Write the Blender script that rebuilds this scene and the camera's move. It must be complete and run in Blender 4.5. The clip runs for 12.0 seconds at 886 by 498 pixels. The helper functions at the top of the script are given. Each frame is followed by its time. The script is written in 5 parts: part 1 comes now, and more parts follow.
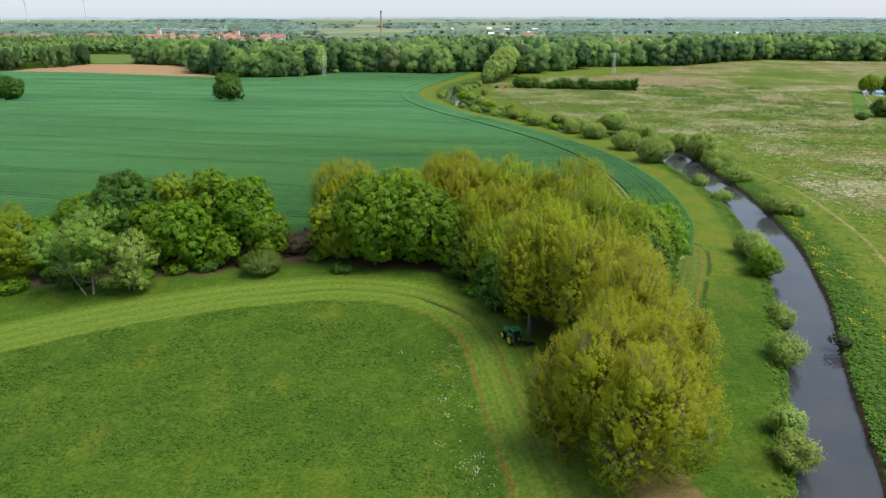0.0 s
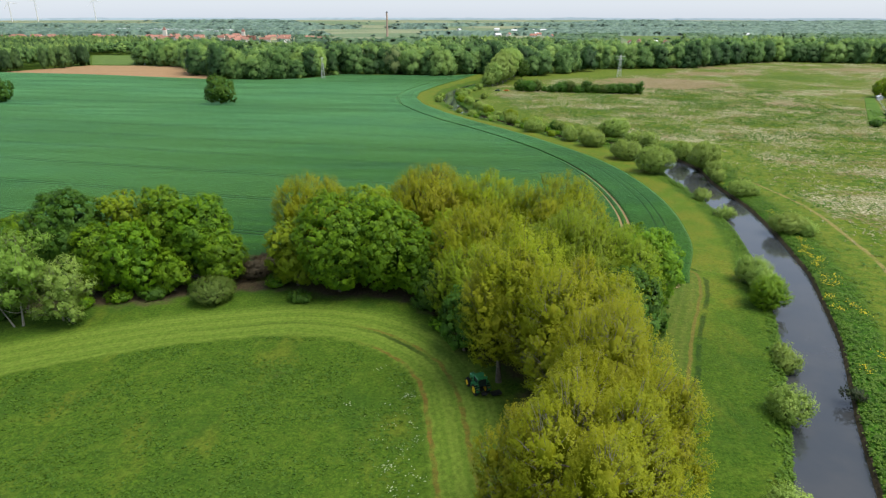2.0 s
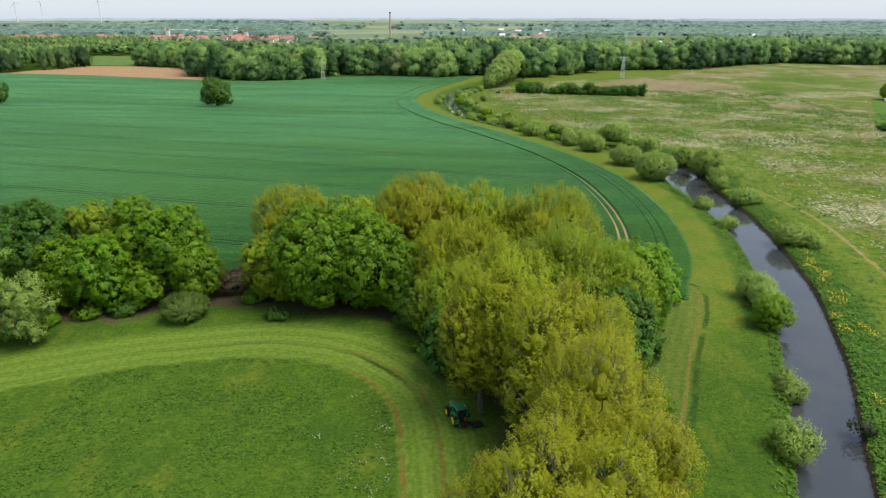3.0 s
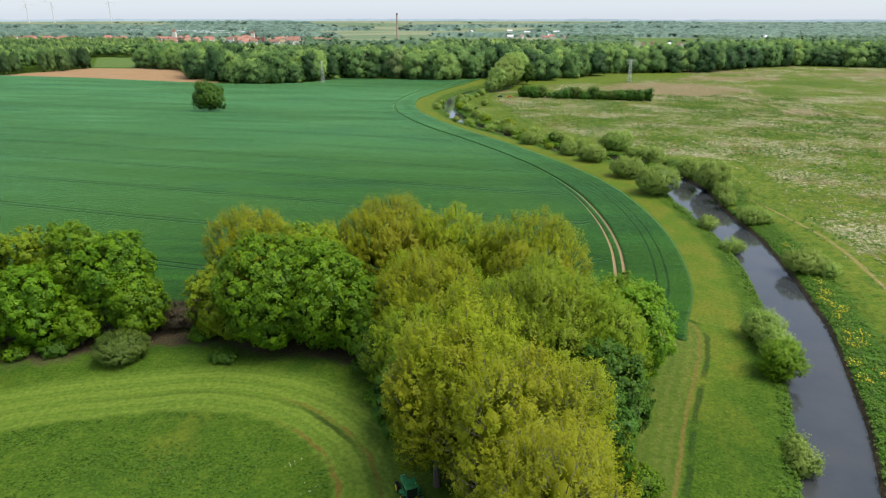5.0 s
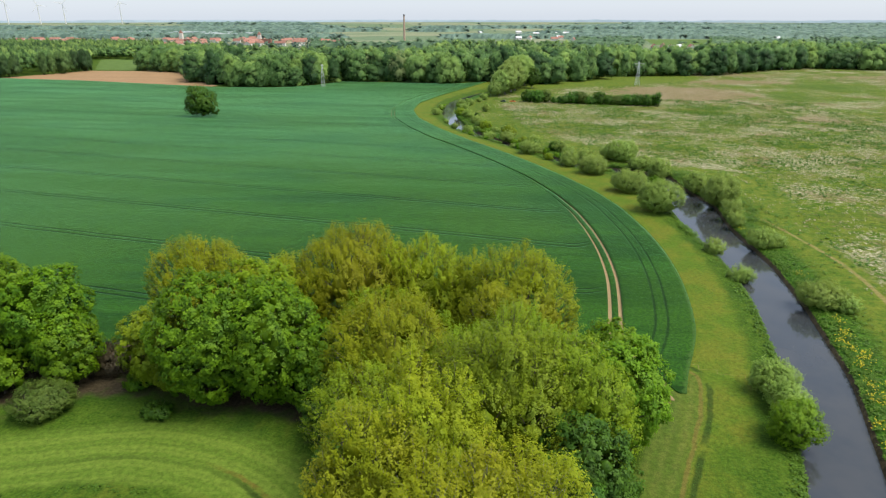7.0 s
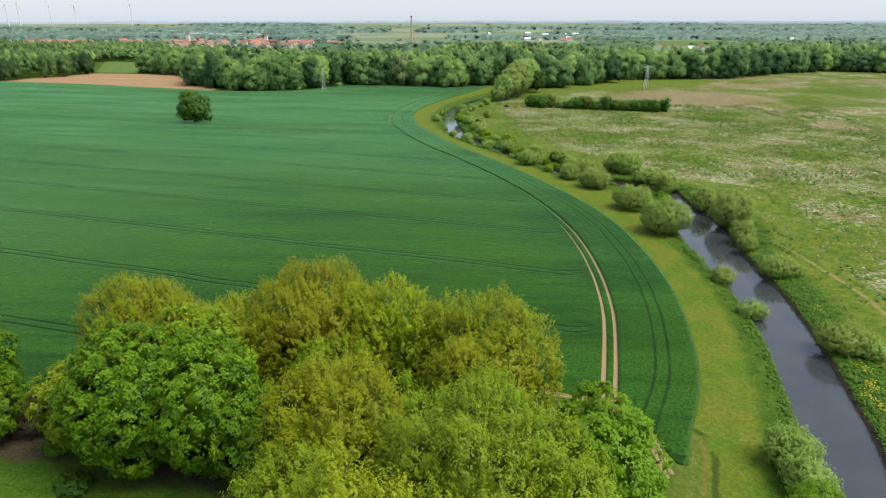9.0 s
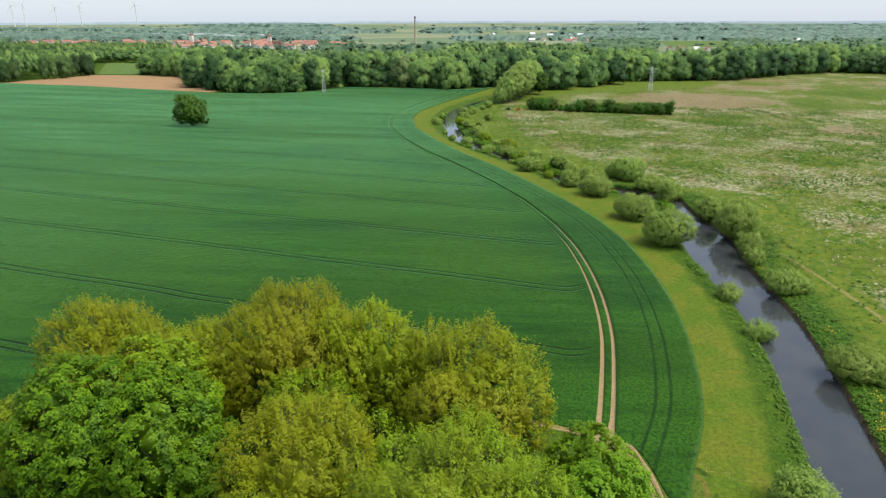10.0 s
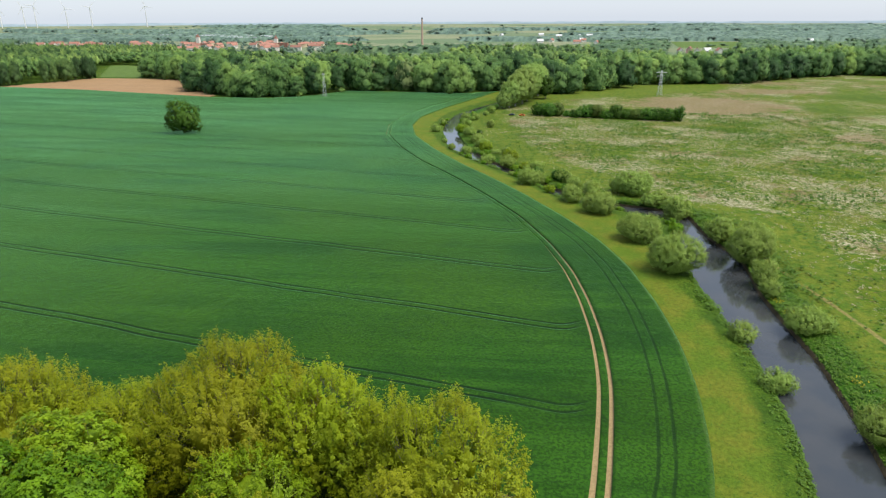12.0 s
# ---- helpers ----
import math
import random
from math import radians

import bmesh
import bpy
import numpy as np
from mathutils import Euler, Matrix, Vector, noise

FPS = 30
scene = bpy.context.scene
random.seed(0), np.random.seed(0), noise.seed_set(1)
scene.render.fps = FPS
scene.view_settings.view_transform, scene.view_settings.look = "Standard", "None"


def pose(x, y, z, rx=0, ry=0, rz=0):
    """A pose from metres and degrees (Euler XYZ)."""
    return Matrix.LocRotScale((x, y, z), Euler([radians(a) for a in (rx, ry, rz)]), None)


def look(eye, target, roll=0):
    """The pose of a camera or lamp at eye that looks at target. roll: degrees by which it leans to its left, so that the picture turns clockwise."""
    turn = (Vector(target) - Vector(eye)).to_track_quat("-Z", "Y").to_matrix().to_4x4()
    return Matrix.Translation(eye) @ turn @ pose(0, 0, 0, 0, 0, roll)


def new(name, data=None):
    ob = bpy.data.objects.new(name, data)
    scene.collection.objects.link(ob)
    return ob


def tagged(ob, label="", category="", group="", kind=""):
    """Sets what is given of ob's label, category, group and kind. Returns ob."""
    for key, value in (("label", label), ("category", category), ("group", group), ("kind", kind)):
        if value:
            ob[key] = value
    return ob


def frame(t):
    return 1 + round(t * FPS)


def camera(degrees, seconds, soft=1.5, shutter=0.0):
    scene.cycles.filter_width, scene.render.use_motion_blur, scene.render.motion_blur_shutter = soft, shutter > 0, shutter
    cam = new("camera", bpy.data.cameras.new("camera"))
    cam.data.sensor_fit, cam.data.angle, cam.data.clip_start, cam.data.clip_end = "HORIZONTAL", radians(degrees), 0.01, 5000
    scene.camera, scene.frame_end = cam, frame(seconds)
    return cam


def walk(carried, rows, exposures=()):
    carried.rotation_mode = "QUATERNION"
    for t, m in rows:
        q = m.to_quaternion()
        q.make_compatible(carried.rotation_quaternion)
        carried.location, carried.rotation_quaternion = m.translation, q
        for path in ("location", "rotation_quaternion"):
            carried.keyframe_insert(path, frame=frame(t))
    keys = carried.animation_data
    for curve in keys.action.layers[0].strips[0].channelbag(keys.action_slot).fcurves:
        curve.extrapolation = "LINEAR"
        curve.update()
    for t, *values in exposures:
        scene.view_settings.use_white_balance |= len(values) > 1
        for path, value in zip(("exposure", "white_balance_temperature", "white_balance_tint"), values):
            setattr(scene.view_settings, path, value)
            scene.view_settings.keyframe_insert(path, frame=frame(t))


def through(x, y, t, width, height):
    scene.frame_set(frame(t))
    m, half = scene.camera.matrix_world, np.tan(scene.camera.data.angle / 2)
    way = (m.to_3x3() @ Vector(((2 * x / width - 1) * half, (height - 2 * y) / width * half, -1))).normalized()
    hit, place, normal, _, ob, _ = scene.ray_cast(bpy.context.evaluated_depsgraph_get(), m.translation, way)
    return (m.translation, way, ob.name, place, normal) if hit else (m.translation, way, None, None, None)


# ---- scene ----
cam = camera(71.0, 12.0, soft=1.25)
# seconds, eye x y z, heading to the left, tilt, lean
PATH = [
    (0.0, 2.389, -1.519, 56.557, 1.058, -20.665, -0.024),
    (0.5, 4.452, 2.162, 56.690, 1.253, -20.656, -0.007),
    (1.0, 6.478, 5.872, 56.839, 1.452, -20.646, 0.008),
    (1.5, 8.466, 9.610, 57.004, 1.656, -20.634, 0.020),
    (2.0, 10.416, 13.374, 57.186, 1.864, -20.622, 0.031),
    (2.5, 12.326, 17.165, 57.383, 2.076, -20.608, 0.039),
    (3.0, 14.196, 20.979, 57.597, 2.291, -20.595, 0.045),
    (5.0, 21.257, 36.449, 58.611, 3.177, -20.535, 0.045),
    (5.5, 22.912, 40.363, 58.903, 3.404, -20.519, 0.040),
    (6.0, 24.522, 44.293, 59.211, 3.632, -20.504, 0.033),
    (6.5, 26.085, 48.237, 59.535, 3.861, -20.489, 0.023),
    (7.0, 27.600, 52.195, 59.873, 4.090, -20.474, 0.011),
    (9.0, 33.168, 68.132, 61.378, 5.008, -20.422, -0.059),
    (9.5, 34.432, 72.136, 61.791, 5.235, -20.411, -0.081),
    (10.0, 35.643, 76.146, 62.219, 5.461, -20.401, -0.106),
    (10.5, 36.800, 80.158, 62.662, 5.685, -20.392, -0.133),
    (11.0, 37.903, 84.174, 63.119, 5.907, -20.384, -0.162),
    (11.5, 38.949, 88.190, 63.590, 6.127, -20.378, -0.193),
    (12.0, 39.939, 92.207, 64.075, 6.344, -20.374, -0.227),
]
walk(cam, [(t, pose(x, y, z, 90 + tilt, 0, yaw) @ pose(0, 0, 0, 0, 0, lean)) for t, x, y, z, yaw, tilt, lean in PATH],
     exposures=[(0.0, 1.45), (12.0, 1.45)])

# ---- world and light: a bright, thinly overcast spring day ----
SUN_EL, SUN_AZ = radians(63), radians(100)  # azimuth clockwise from +y
world = bpy.data.worlds.new("sky")
scene.world = world
world.use_nodes = True
wn = world.node_tree.nodes
sky = wn.new("ShaderNodeTexSky")
sky.sky_type = "NISHITA"
sky.sun_disc = False
sky.sun_elevation, sky.sun_rotation = SUN_EL, SUN_AZ
sky.altitude, sky.air_density, sky.dust_density, sky.ozone_density = 100, 1.2, 0.7, 3.0
wn["Background"].inputs["Strength"].default_value = 0.09
veil = wn.new("ShaderNodeMix")  # thin cloud over the whole sky
veil.data_type = "RGBA"
veil.inputs["Factor"].default_value = 0.78
veil.inputs[7].default_value = (2.5, 2.88, 3.56, 1)
world.node_tree.links.new(sky.outputs["Color"], veil.inputs[6])
world.node_tree.links.new(veil.outputs[2], wn["Background"].inputs["Color"])
sun_data = bpy.data.lights.new("sun", "SUN")
sun_data.energy, sun_data.angle, sun_data.color = 1.8, radians(40), (1.0, 0.94, 0.82)
sun = new("sun", sun_data)
sun_from = Vector((math.sin(SUN_AZ) * math.cos(SUN_EL), math.cos(SUN_AZ) * math.cos(SUN_EL), math.sin(SUN_EL)))
sun.matrix_world = look(sun_from * 100, (0, 0, 0))


# ---- node helpers ----
class Nodes:
    """A short way to write a material's nodes."""

    def __init__(self, name):
        self.mat = bpy.data.materials.new(name)
        self.mat.use_nodes = True
        self.tree = self.mat.node_tree
        self.bsdf = self.tree.nodes["Principled BSDF"]
        self.out = self.tree.nodes["Material Output"]
        self.pos = self.add("ShaderNodeNewGeometry").outputs["Position"]

    def add(self, kind):
        return self.tree.nodes.new(kind)

    def put(self, socket, value):
        if isinstance(value, bpy.types.NodeSocket):
            self.tree.links.new(value, socket)
        elif isinstance(value, tuple) and len(value) == 3 and socket.type == "RGBA":
            socket.default_value = (*value, 1)
        else:
            socket.default_value = value

    def math(self, op, a, b=0.0, c=0.0, clamp=False):
        n = self.add("ShaderNodeMath")
        n.operation, n.use_clamp = op, clamp
        for i, v in enumerate((a, b, c)):
            self.put(n.inputs[i], v)
        return n.outputs[0]

    def ramp(self, v, lo, hi, a=0.0, b=1.0):
        n = self.add("ShaderNodeMapRange")
        n.interpolation_type = "SMOOTHSTEP"
        for i, x in enumerate((v, lo, hi, a, b)):
            self.put(n.inputs[i], x)
        return n.outputs[0]

    def mix(self, f, a, b):
        n = self.add("ShaderNodeMix")
        n.data_type = "RGBA"
        self.put(n.inputs["Factor"], f)
        self.put(n.inputs[6], a)
        self.put(n.inputs[7], b)
        return n.outputs[2]

    def attr(self, name):
        n = self.add("ShaderNodeAttribute")
        n.attribute_name = name
        return n.outputs["Fac"]

    def noise(self, scale, detail=4.0, rough=0.55, stretch=None, turn=0.0, where=None):
        n = self.add("ShaderNodeTexNoise")
        v = where or self.pos
        if stretch:
            m = self.add("ShaderNodeMapping")
            m.inputs["Scale"].default_value = stretch
            m.inputs["Rotation"].default_value = (0, 0, radians(turn))
            self.put(m.inputs["Vector"], v)
            v = m.outputs[0]
        self.put(n.inputs["Vector"], v)
        n.inputs["Scale"].default_value, n.inputs["Detail"].default_value, n.inputs["Roughness"].default_value = scale, detail, rough
        return n.outputs["Fac"]

    def sep(self):
        n = self.add("ShaderNodeSeparateXYZ")
        self.put(n.inputs[0], self.pos)
        return n.outputs

    def bump(self, height, distance, strength=1.0):
        n = self.add("ShaderNodeBump")
        self.put(n.inputs["Height"], height)
        n.inputs["Distance"].default_value, n.inputs["Strength"].default_value = distance, strength
        self.put(self.bsdf.inputs["Normal"], n.outputs[0])

    def done(self, color=None, rough=0.85, metal=0.0, spec=0.25):
        if color is not None:
            self.put(self.bsdf.inputs["Base Color"], color)
        self.put(self.bsdf.inputs["Roughness"], rough)
        self.bsdf.inputs["Metallic"].default_value = metal
        self.bsdf.inputs["Specular IOR Level"].default_value = spec
        return self.mat


def leafy(name, dark, light, through=0.35, tint=None, wood=0.0):
    """Leaves: each leaf and each clump of its own shade, with light let through."""
    n = Nodes(name)
    island = n.add("ShaderNodeNewGeometry").outputs["Random Per Island"]
    tree_rnd = n.add("ShaderNodeObjectInfo").outputs["Random"]
    clump = n.ramp(n.noise(0.6, 4), 0.3, 0.7)
    f = n.math("MULTIPLY_ADD", island, 0.16, n.math("MULTIPLY", clump, 0.68))
    c = n.mix(f, dark, light)
    if tint:
        c = n.mix(n.math("MULTIPLY", n.ramp(n.noise(0.09, 2), 0.42, 0.65), 0.7), c, tint)
    if wood:
        tone = n.attr("tone")
        c = n.mix(n.ramp(tone, 0.4, 0.0), c, tuple(v * wood for v in dark))
        c = n.mix(n.ramp(tone, 0.45, 1.0), c, tuple(v * k for v, k in zip(light, (1 + 0.7 * (1 - wood), 1 + 0.5 * (1 - wood), 1.1))))
        c = n.mix(n.ramp(tone, 1.4, 1.6), c, (0.15, 0.142, 0.088))
    hsv = n.add("ShaderNodeHueSaturation")
    n.put(hsv.inputs["Color"], c)
    n.put(hsv.inputs["Hue"], n.math("MULTIPLY_ADD", tree_rnd, 0.016, 0.492))
    n.put(hsv.inputs["Value"], n.math("MULTIPLY_ADD", tree_rnd, 0.2, 0.9))
    c = hsv.outputs[0]
    n.done(c, 0.6, spec=0.2)
    soft = n.add("ShaderNodeAttribute")
    soft.attribute_name = "leaf_normal"
    n.put(n.bsdf.inputs["Normal"], soft.outputs["Vector"])
    t = n.add("ShaderNodeBsdfTranslucent")
    n.put(t.inputs["Color"], c)
    m = n.add("ShaderNodeMixShader")
    m.inputs[0].default_value = through
    n.tree.links.new(n.bsdf.outputs[0], m.inputs[1])
    n.tree.links.new(t.outputs[0], m.inputs[2])
    n.tree.links.new(m.outputs[0], n.out.inputs["Surface"])
    return n.mat


def plain(name, color, rough=0.6, metal=0.0, vary=0.12, scale=1.5):
    """A painted or raw surface with mild dirt."""
    n = Nodes(name)
    d = tuple(c * (1 - 2.5 * vary) for c in color)
    c = n.mix(n.ramp(n.noise(scale, 5), 0.35, 0.7), color, d)
    return n.done(c, rough, metal, 0.4)


# ---- plan: curves x = f(y) ----
YY = np.arange(-400.0, 5200.0, 1.0)


def along(points, soft=5.0):
    """A smooth curve x(y) through a few places."""
    ys, xs = [p[1] for p in points], [p[0] for p in points]
    v = np.interp(YY, ys, xs)
    k = np.exp(-0.5 * (np.arange(-20, 21) / soft) ** 2)
    pad = np.concatenate([np.full(20, v[0]), v, np.full(20, v[-1])])
    v = np.convolve(pad, k / k.sum(), "valid")
    return lambda y: np.interp(y, YY, v)


river_l = along([(-60, -300), (10, 0), (46.4, 62), (60.8, 94), (71.2, 119), (82.5, 153), (89, 185), (91, 208), (90.4, 224), (89.4, 242),
                 (90, 255), (92, 275), (95, 290), (95.5, 300), (84, 312), (68, 321), (58.5, 333), (53, 348), (40.8, 370), (27.4, 391),
                 (12, 418), (3, 448), (-5, 498), (-6, 530), (-3, 571), (12, 617), (30, 655), (48, 720), (60, 800)], 3.5)
river_r = along([(-48, -300), (22, 0), (58, 63), (70.5, 94), (82, 119), (93.5, 153), (99.5, 185), (102.5, 208), (102.5, 224), (102.8, 242),
                 (105, 255), (106.5, 267), (103.5, 280), (102.3, 296), (103, 310), (93, 319), (70, 326), (60, 342), (50, 362), (39, 380), (29, 402),
                 (20.5, 420), (13, 448), (5.5, 485), (2.5, 530), (5, 571), (19, 617), (36, 655), (53, 720), (65, 800)], 3.5)
crop_e = along([(50, 100), (63.8, 150), (68.2, 160), (71.1, 168), (73.4, 180), (75.4, 194), (76.4, 211), (75.9, 230), (72.9, 256), (67.8, 277),
                (59.2, 300), (46, 330), (31.9, 358), (17.5, 384), (-0.8, 422), (-18.4, 467), (-26.6, 508), (-26.7, 548), (-13.7, 603), (5.7, 662), (28, 735)], 4)
track_x = along([(51, 150), (53.2, 160), (54.5, 166), (57, 181), (58.7, 193), (59.3, 203), (59.5, 215), (58.7, 232), (56.5, 251), (51.6, 273), (42.8, 300),
                 (29.5, 329), (12, 363), (-5, 392), (-21, 427), (-35.5, 467), (-41.5, 508), (-40, 555), (-30, 600), (-12, 650), (8, 735)], 4)


def smooth(u):
    u = np.clip(u, 0, 1)
    return u * u * (3 - 2 * u)


def lie(x, y):
    """The lie of the land: level by the camera, a little lower up the valley, and rising towards the horizon."""
    r = np.hypot(x, y)
    return -4 * smooth((y - 180) / 420) + 30 * smooth((r - 2300) / 2600)


def ground_z(x, y):
    """Height of the ground with the river's bed cut in."""
    dl, dr = river_l(y) - x, x - river_r(y)
    near = np.asarray(y) < 790
    pl = np.interp(dl, [-3, -1, 0, 0.5, 1.5, 3.5], [-2.3, -1.9, -1.25, -0.8, -0.3, 0])
    pr = np.interp(dr, [-3, -1, 0, 0.3, 0.9, 2.2], [-2.3, -2.0, -1.3, -0.6, -0.2, 0])
    return lie(x, y) + np.where(near, np.where(dl > dr, pl, pr), 0)


def spline_pts(points, n=160):
    """Points evenly along a smooth line through a few places."""
    p = np.array(points, float)
    d = np.r_[0, np.cumsum(np.hypot(*np.diff(p, axis=0).T))]
    t = np.linspace(0, d[-1], n)
    q = np.stack([np.interp(t, d, p[:, 0]), np.interp(t, d, p[:, 1])], 1)
    for _ in range(6):
        q[1:-1] = (q[:-2] + 2 * q[1:-1] + q[2:]) / 4
    return q


def side_distance(x, y, line):
    """Signed distance to a line: positive on its left."""
    p = np.stack([x.ravel(), y.ravel()], 1)
    best = np.full(len(p), 1e9)
    sign = np.ones(len(p))
    for a, b in zip(line[:-1], line[1:]):
        ab = b - a
        t = np.clip(((p - a) @ ab) / (ab @ ab), 0, 1)
        q = a + t[:, None] * ab
        d = np.hypot(*(p - q).T)
        m = d < best
        best[m] = d[m]
        c = ab[0] * (p[:, 1] - a[1]) - ab[1] * (p[:, 0] - a[0])
        sign[m] = np.where(c[m] >= 0, 1, -1)
    return (best * sign).reshape(x.shape)


# edge of the uncut meadow, from its west side round to its near east side (uncut is on the right hand)
PATCH = spline_pts([(-140, 56), (-105, 76), (-79, 94), (-63, 104), (-44, 112.5), (-22, 117.8), (-9.7, 115.4), (-1.2, 109), (2.7, 103), (4.7, 93), (6.2, 80), (7.9, 70), (9.4, 60), (11, 40), (12, 20)])
GATEWAY = spline_pts([(30, 167), (38, 165), (47, 161.8), (53, 160.2), (58, 158)], 30)
LANE = spline_pts([(35, 80), (42, 97), (46.5, 107), (52, 122), (60.5, 141), (63, 150)], 60)
TRAIL = spline_pts([(96, 100), (103, 125), (109, 145), (114, 160), (116.5, 177), (119.5, 195), (120.5, 210), (118, 230), (113, 262), (112, 285)], 60)


# ---- meshes ----
def mesh_of(name, verts, faces, smooth_faces=False):
    """A mesh from arrays: faces is one array of quads or triangles, or a list of faces."""
    me = bpy.data.meshes.new(name)
    if isinstance(faces, np.ndarray):
        k = faces.shape[1]
        me.vertices.add(len(verts))
        me.vertices.foreach_set("co", np.asarray(verts, np.float32).ravel())
        me.loops.add(faces.size)
        me.loops.foreach_set("vertex_index", faces.astype(np.int32).ravel())
        me.polygons.add(len(faces))
        me.polygons.foreach_set("loop_start", np.arange(0, faces.size, k, dtype=np.int32))
        me.update(calc_edges=True)
    else:
        me.from_pydata([tuple(v) for v in verts], [], faces)
    if smooth_faces:
        me.polygons.foreach_set("use_smooth", np.ones(len(me.polygons), bool))
    return me


def soften(me, normals):
    """Stores the way each leaf faces, leaf by leaf, eased towards the form of its clump."""
    me.attributes.new("leaf_normal", "FLOAT_VECTOR", "POINT").data.foreach_set("vector", np.asarray(normals, np.float32).ravel())
    return me


def put(name, me, material, parent=None, label="", at=None):
    if material and not me.materials:
        me.materials.append(material)
    ob = new(name, me)
    if parent:
        ob.parent = parent
    if at:
        ob.location = at
    if label:
        ob["label"] = label
    return ob


def part(name, bm, material, parent, label=""):
    """Links a bmesh as one mesh object under a thing or a part."""
    me = bpy.data.meshes.new(name)
    bm.to_mesh(me)
    bm.free()
    return put(name, me, material, parent, label)


def thing(name, x, y, z=None, turn=0.0, **tags):
    """An empty at a thing's base."""
    ob = new(name)
    ob.matrix_basis = pose(x, y, float(ground_z(np.float64(x), np.float64(y))) if z is None else z, 0, 0, turn)
    return tagged(ob, **tags)


def box(bm, x, y, z, sx, sy, sz, bevel=0.0):
    """A box with its middle at x, y and its foot at z, edges eased."""
    got = bmesh.ops.create_cube(bm, size=1, matrix=Matrix.Translation((x, y, z + sz / 2)) @ Matrix.Diagonal((sx, sy, sz, 1)))
    if bevel:
        edges = list({e for v in got["verts"] for e in v.link_edges})
        bmesh.ops.bevel(bm, geom=edges, offset=bevel, segments=1, affect="EDGES")
    return bm


def rod(bm, a, b, r0, r1=None, sides=6):
    """A tapered rod from a to b."""
    a, b = Vector(a), Vector(b)
    m = Matrix.Translation((a + b) / 2) @ (b - a).to_track_quat("Z", "Y").to_matrix().to_4x4()
    bmesh.ops.create_cone(bm, cap_ends=True, segments=sides, radius1=r0, radius2=r0 if r1 is None else r1, depth=(b - a).length, matrix=m)
    return bm


def grid_faces(rows, cols):
    i = np.arange(rows * cols).reshape(rows, cols)
    return np.stack([i[:-1, :-1], i[:-1, 1:], i[1:, 1:], i[1:, :-1]], -1).reshape(-1, 4)


# ---- materials of the land ----
def ground_material():
    n = Nodes("grassland")
    fine, mid, wide = n.noise(2.2, 5, 0.65), n.noise(0.35, 4), n.noise(0.045, 4)
    grit = n.noise(5.5, 4, 0.7)
    grass = n.mix(n.ramp(fine, 0.38, 0.62), (0.028, 0.067, 0.0045), (0.057, 0.104, 0.0075))
    grass = n.mix(n.math("MULTIPLY", n.ramp(mid, 0.45, 0.7), 0.5), grass, (0.0822, 0.129, 0.0122))
    shade = n.noise(0.06, 5, 0.65)
    grass = n.mix(n.math("MULTIPLY", n.ramp(shade, 0.52, 0.34), 0.55), grass, (0.024, 0.062, 0.006))
    grass = n.mix(n.math("MULTIPLY", n.ramp(n.noise(0.11, 5, 0.65, (1, 0.4, 1), 25), 0.52, 0.68), 0.5), grass, (0.105, 0.125, 0.012))
    # sunburnt sward beside the field
    soft = n.noise(0.13, 5, 0.6)
    yel = n.mix(n.ramp(soft, 0.35, 0.65), (0.078, 0.13, 0.0102), (0.124, 0.138, 0.0146))
    fy = n.ramp(n.math("ADD", n.attr("yellow"), n.math("MULTIPLY_ADD", soft, 0.9, -0.45)), 0.3, 0.8)
    grass = n.mix(n.math("MULTIPLY", fy, 0.85), grass, yel)
    # lush weeds on the banks
    fb = n.ramp(n.math("ADD", n.attr("bank"), n.math("MULTIPLY_ADD", mid, 0.8, -0.4)), 0.35, 0.75)
    lush = n.mix(n.ramp(n.noise(1.1, 5, 0.7), 0.38, 0.65), (0.016, 0.052, 0.0045), (0.052, 0.135, 0.009))
    grass = n.mix(fb, grass, lush)
    # rough olive pasture between the bank and the fallow
    olive = n.mix(n.ramp(n.noise(0.3, 5, 0.7), 0.36, 0.64), (0.058, 0.112, 0.009), (0.138, 0.158, 0.018))
    grass = n.mix(n.math("MULTIPLY", n.attr("pasture"), 0.75), grass, olive)
    # dry stubble of the fallow
    field = n.mix(n.ramp(n.noise(0.25, 5, 0.65), 0.38, 0.62), (0.044, 0.094, 0.0045), (0.104, 0.138, 0.009))
    field = n.mix(n.math("MULTIPLY", n.ramp(n.noise(0.035, 4, 0.6), 0.45, 0.65), 0.55), field, (0.132, 0.128, 0.024))
    on_dry = n.ramp(n.attr("dry"), 0.08, 0.5)
    grass = n.mix(on_dry, grass, field)
    drift = n.math("MULTIPLY_ADD", n.noise(0.022, 5, 0.65), 8.0, -4.05)
    bits = n.math("MULTIPLY_ADD", n.noise(0.5, 7, 0.9, (0.9, 0.8, 1)), 13.0, -6.8)
    straw = n.mix(n.ramp(n.noise(0.9, 6, 0.8), 0.42, 0.6), (0.105, 0.108, 0.03), (0.45, 0.405, 0.285))
    brown = n.mix(n.ramp(n.noise(0.6, 5, 0.75), 0.4, 0.62), (0.105, 0.078, 0.034), (0.235, 0.175, 0.098))
    straw = n.mix(n.ramp(n.noise(0.05, 4), 0.48, 0.62), straw, brown)
    fd = n.math("MULTIPLY", n.ramp(n.math("ADD", n.math("MULTIPLY", n.attr("dry"), 0.35), n.math("ADD", drift, bits)), 0.22, 0.48), on_dry)
    grass = n.mix(n.math("MULTIPLY", fd, 0.86), grass, straw)
    dots = n.math("MULTIPLY", n.ramp(n.noise(0.55, 7, 0.9), 0.475, 0.4), on_dry)
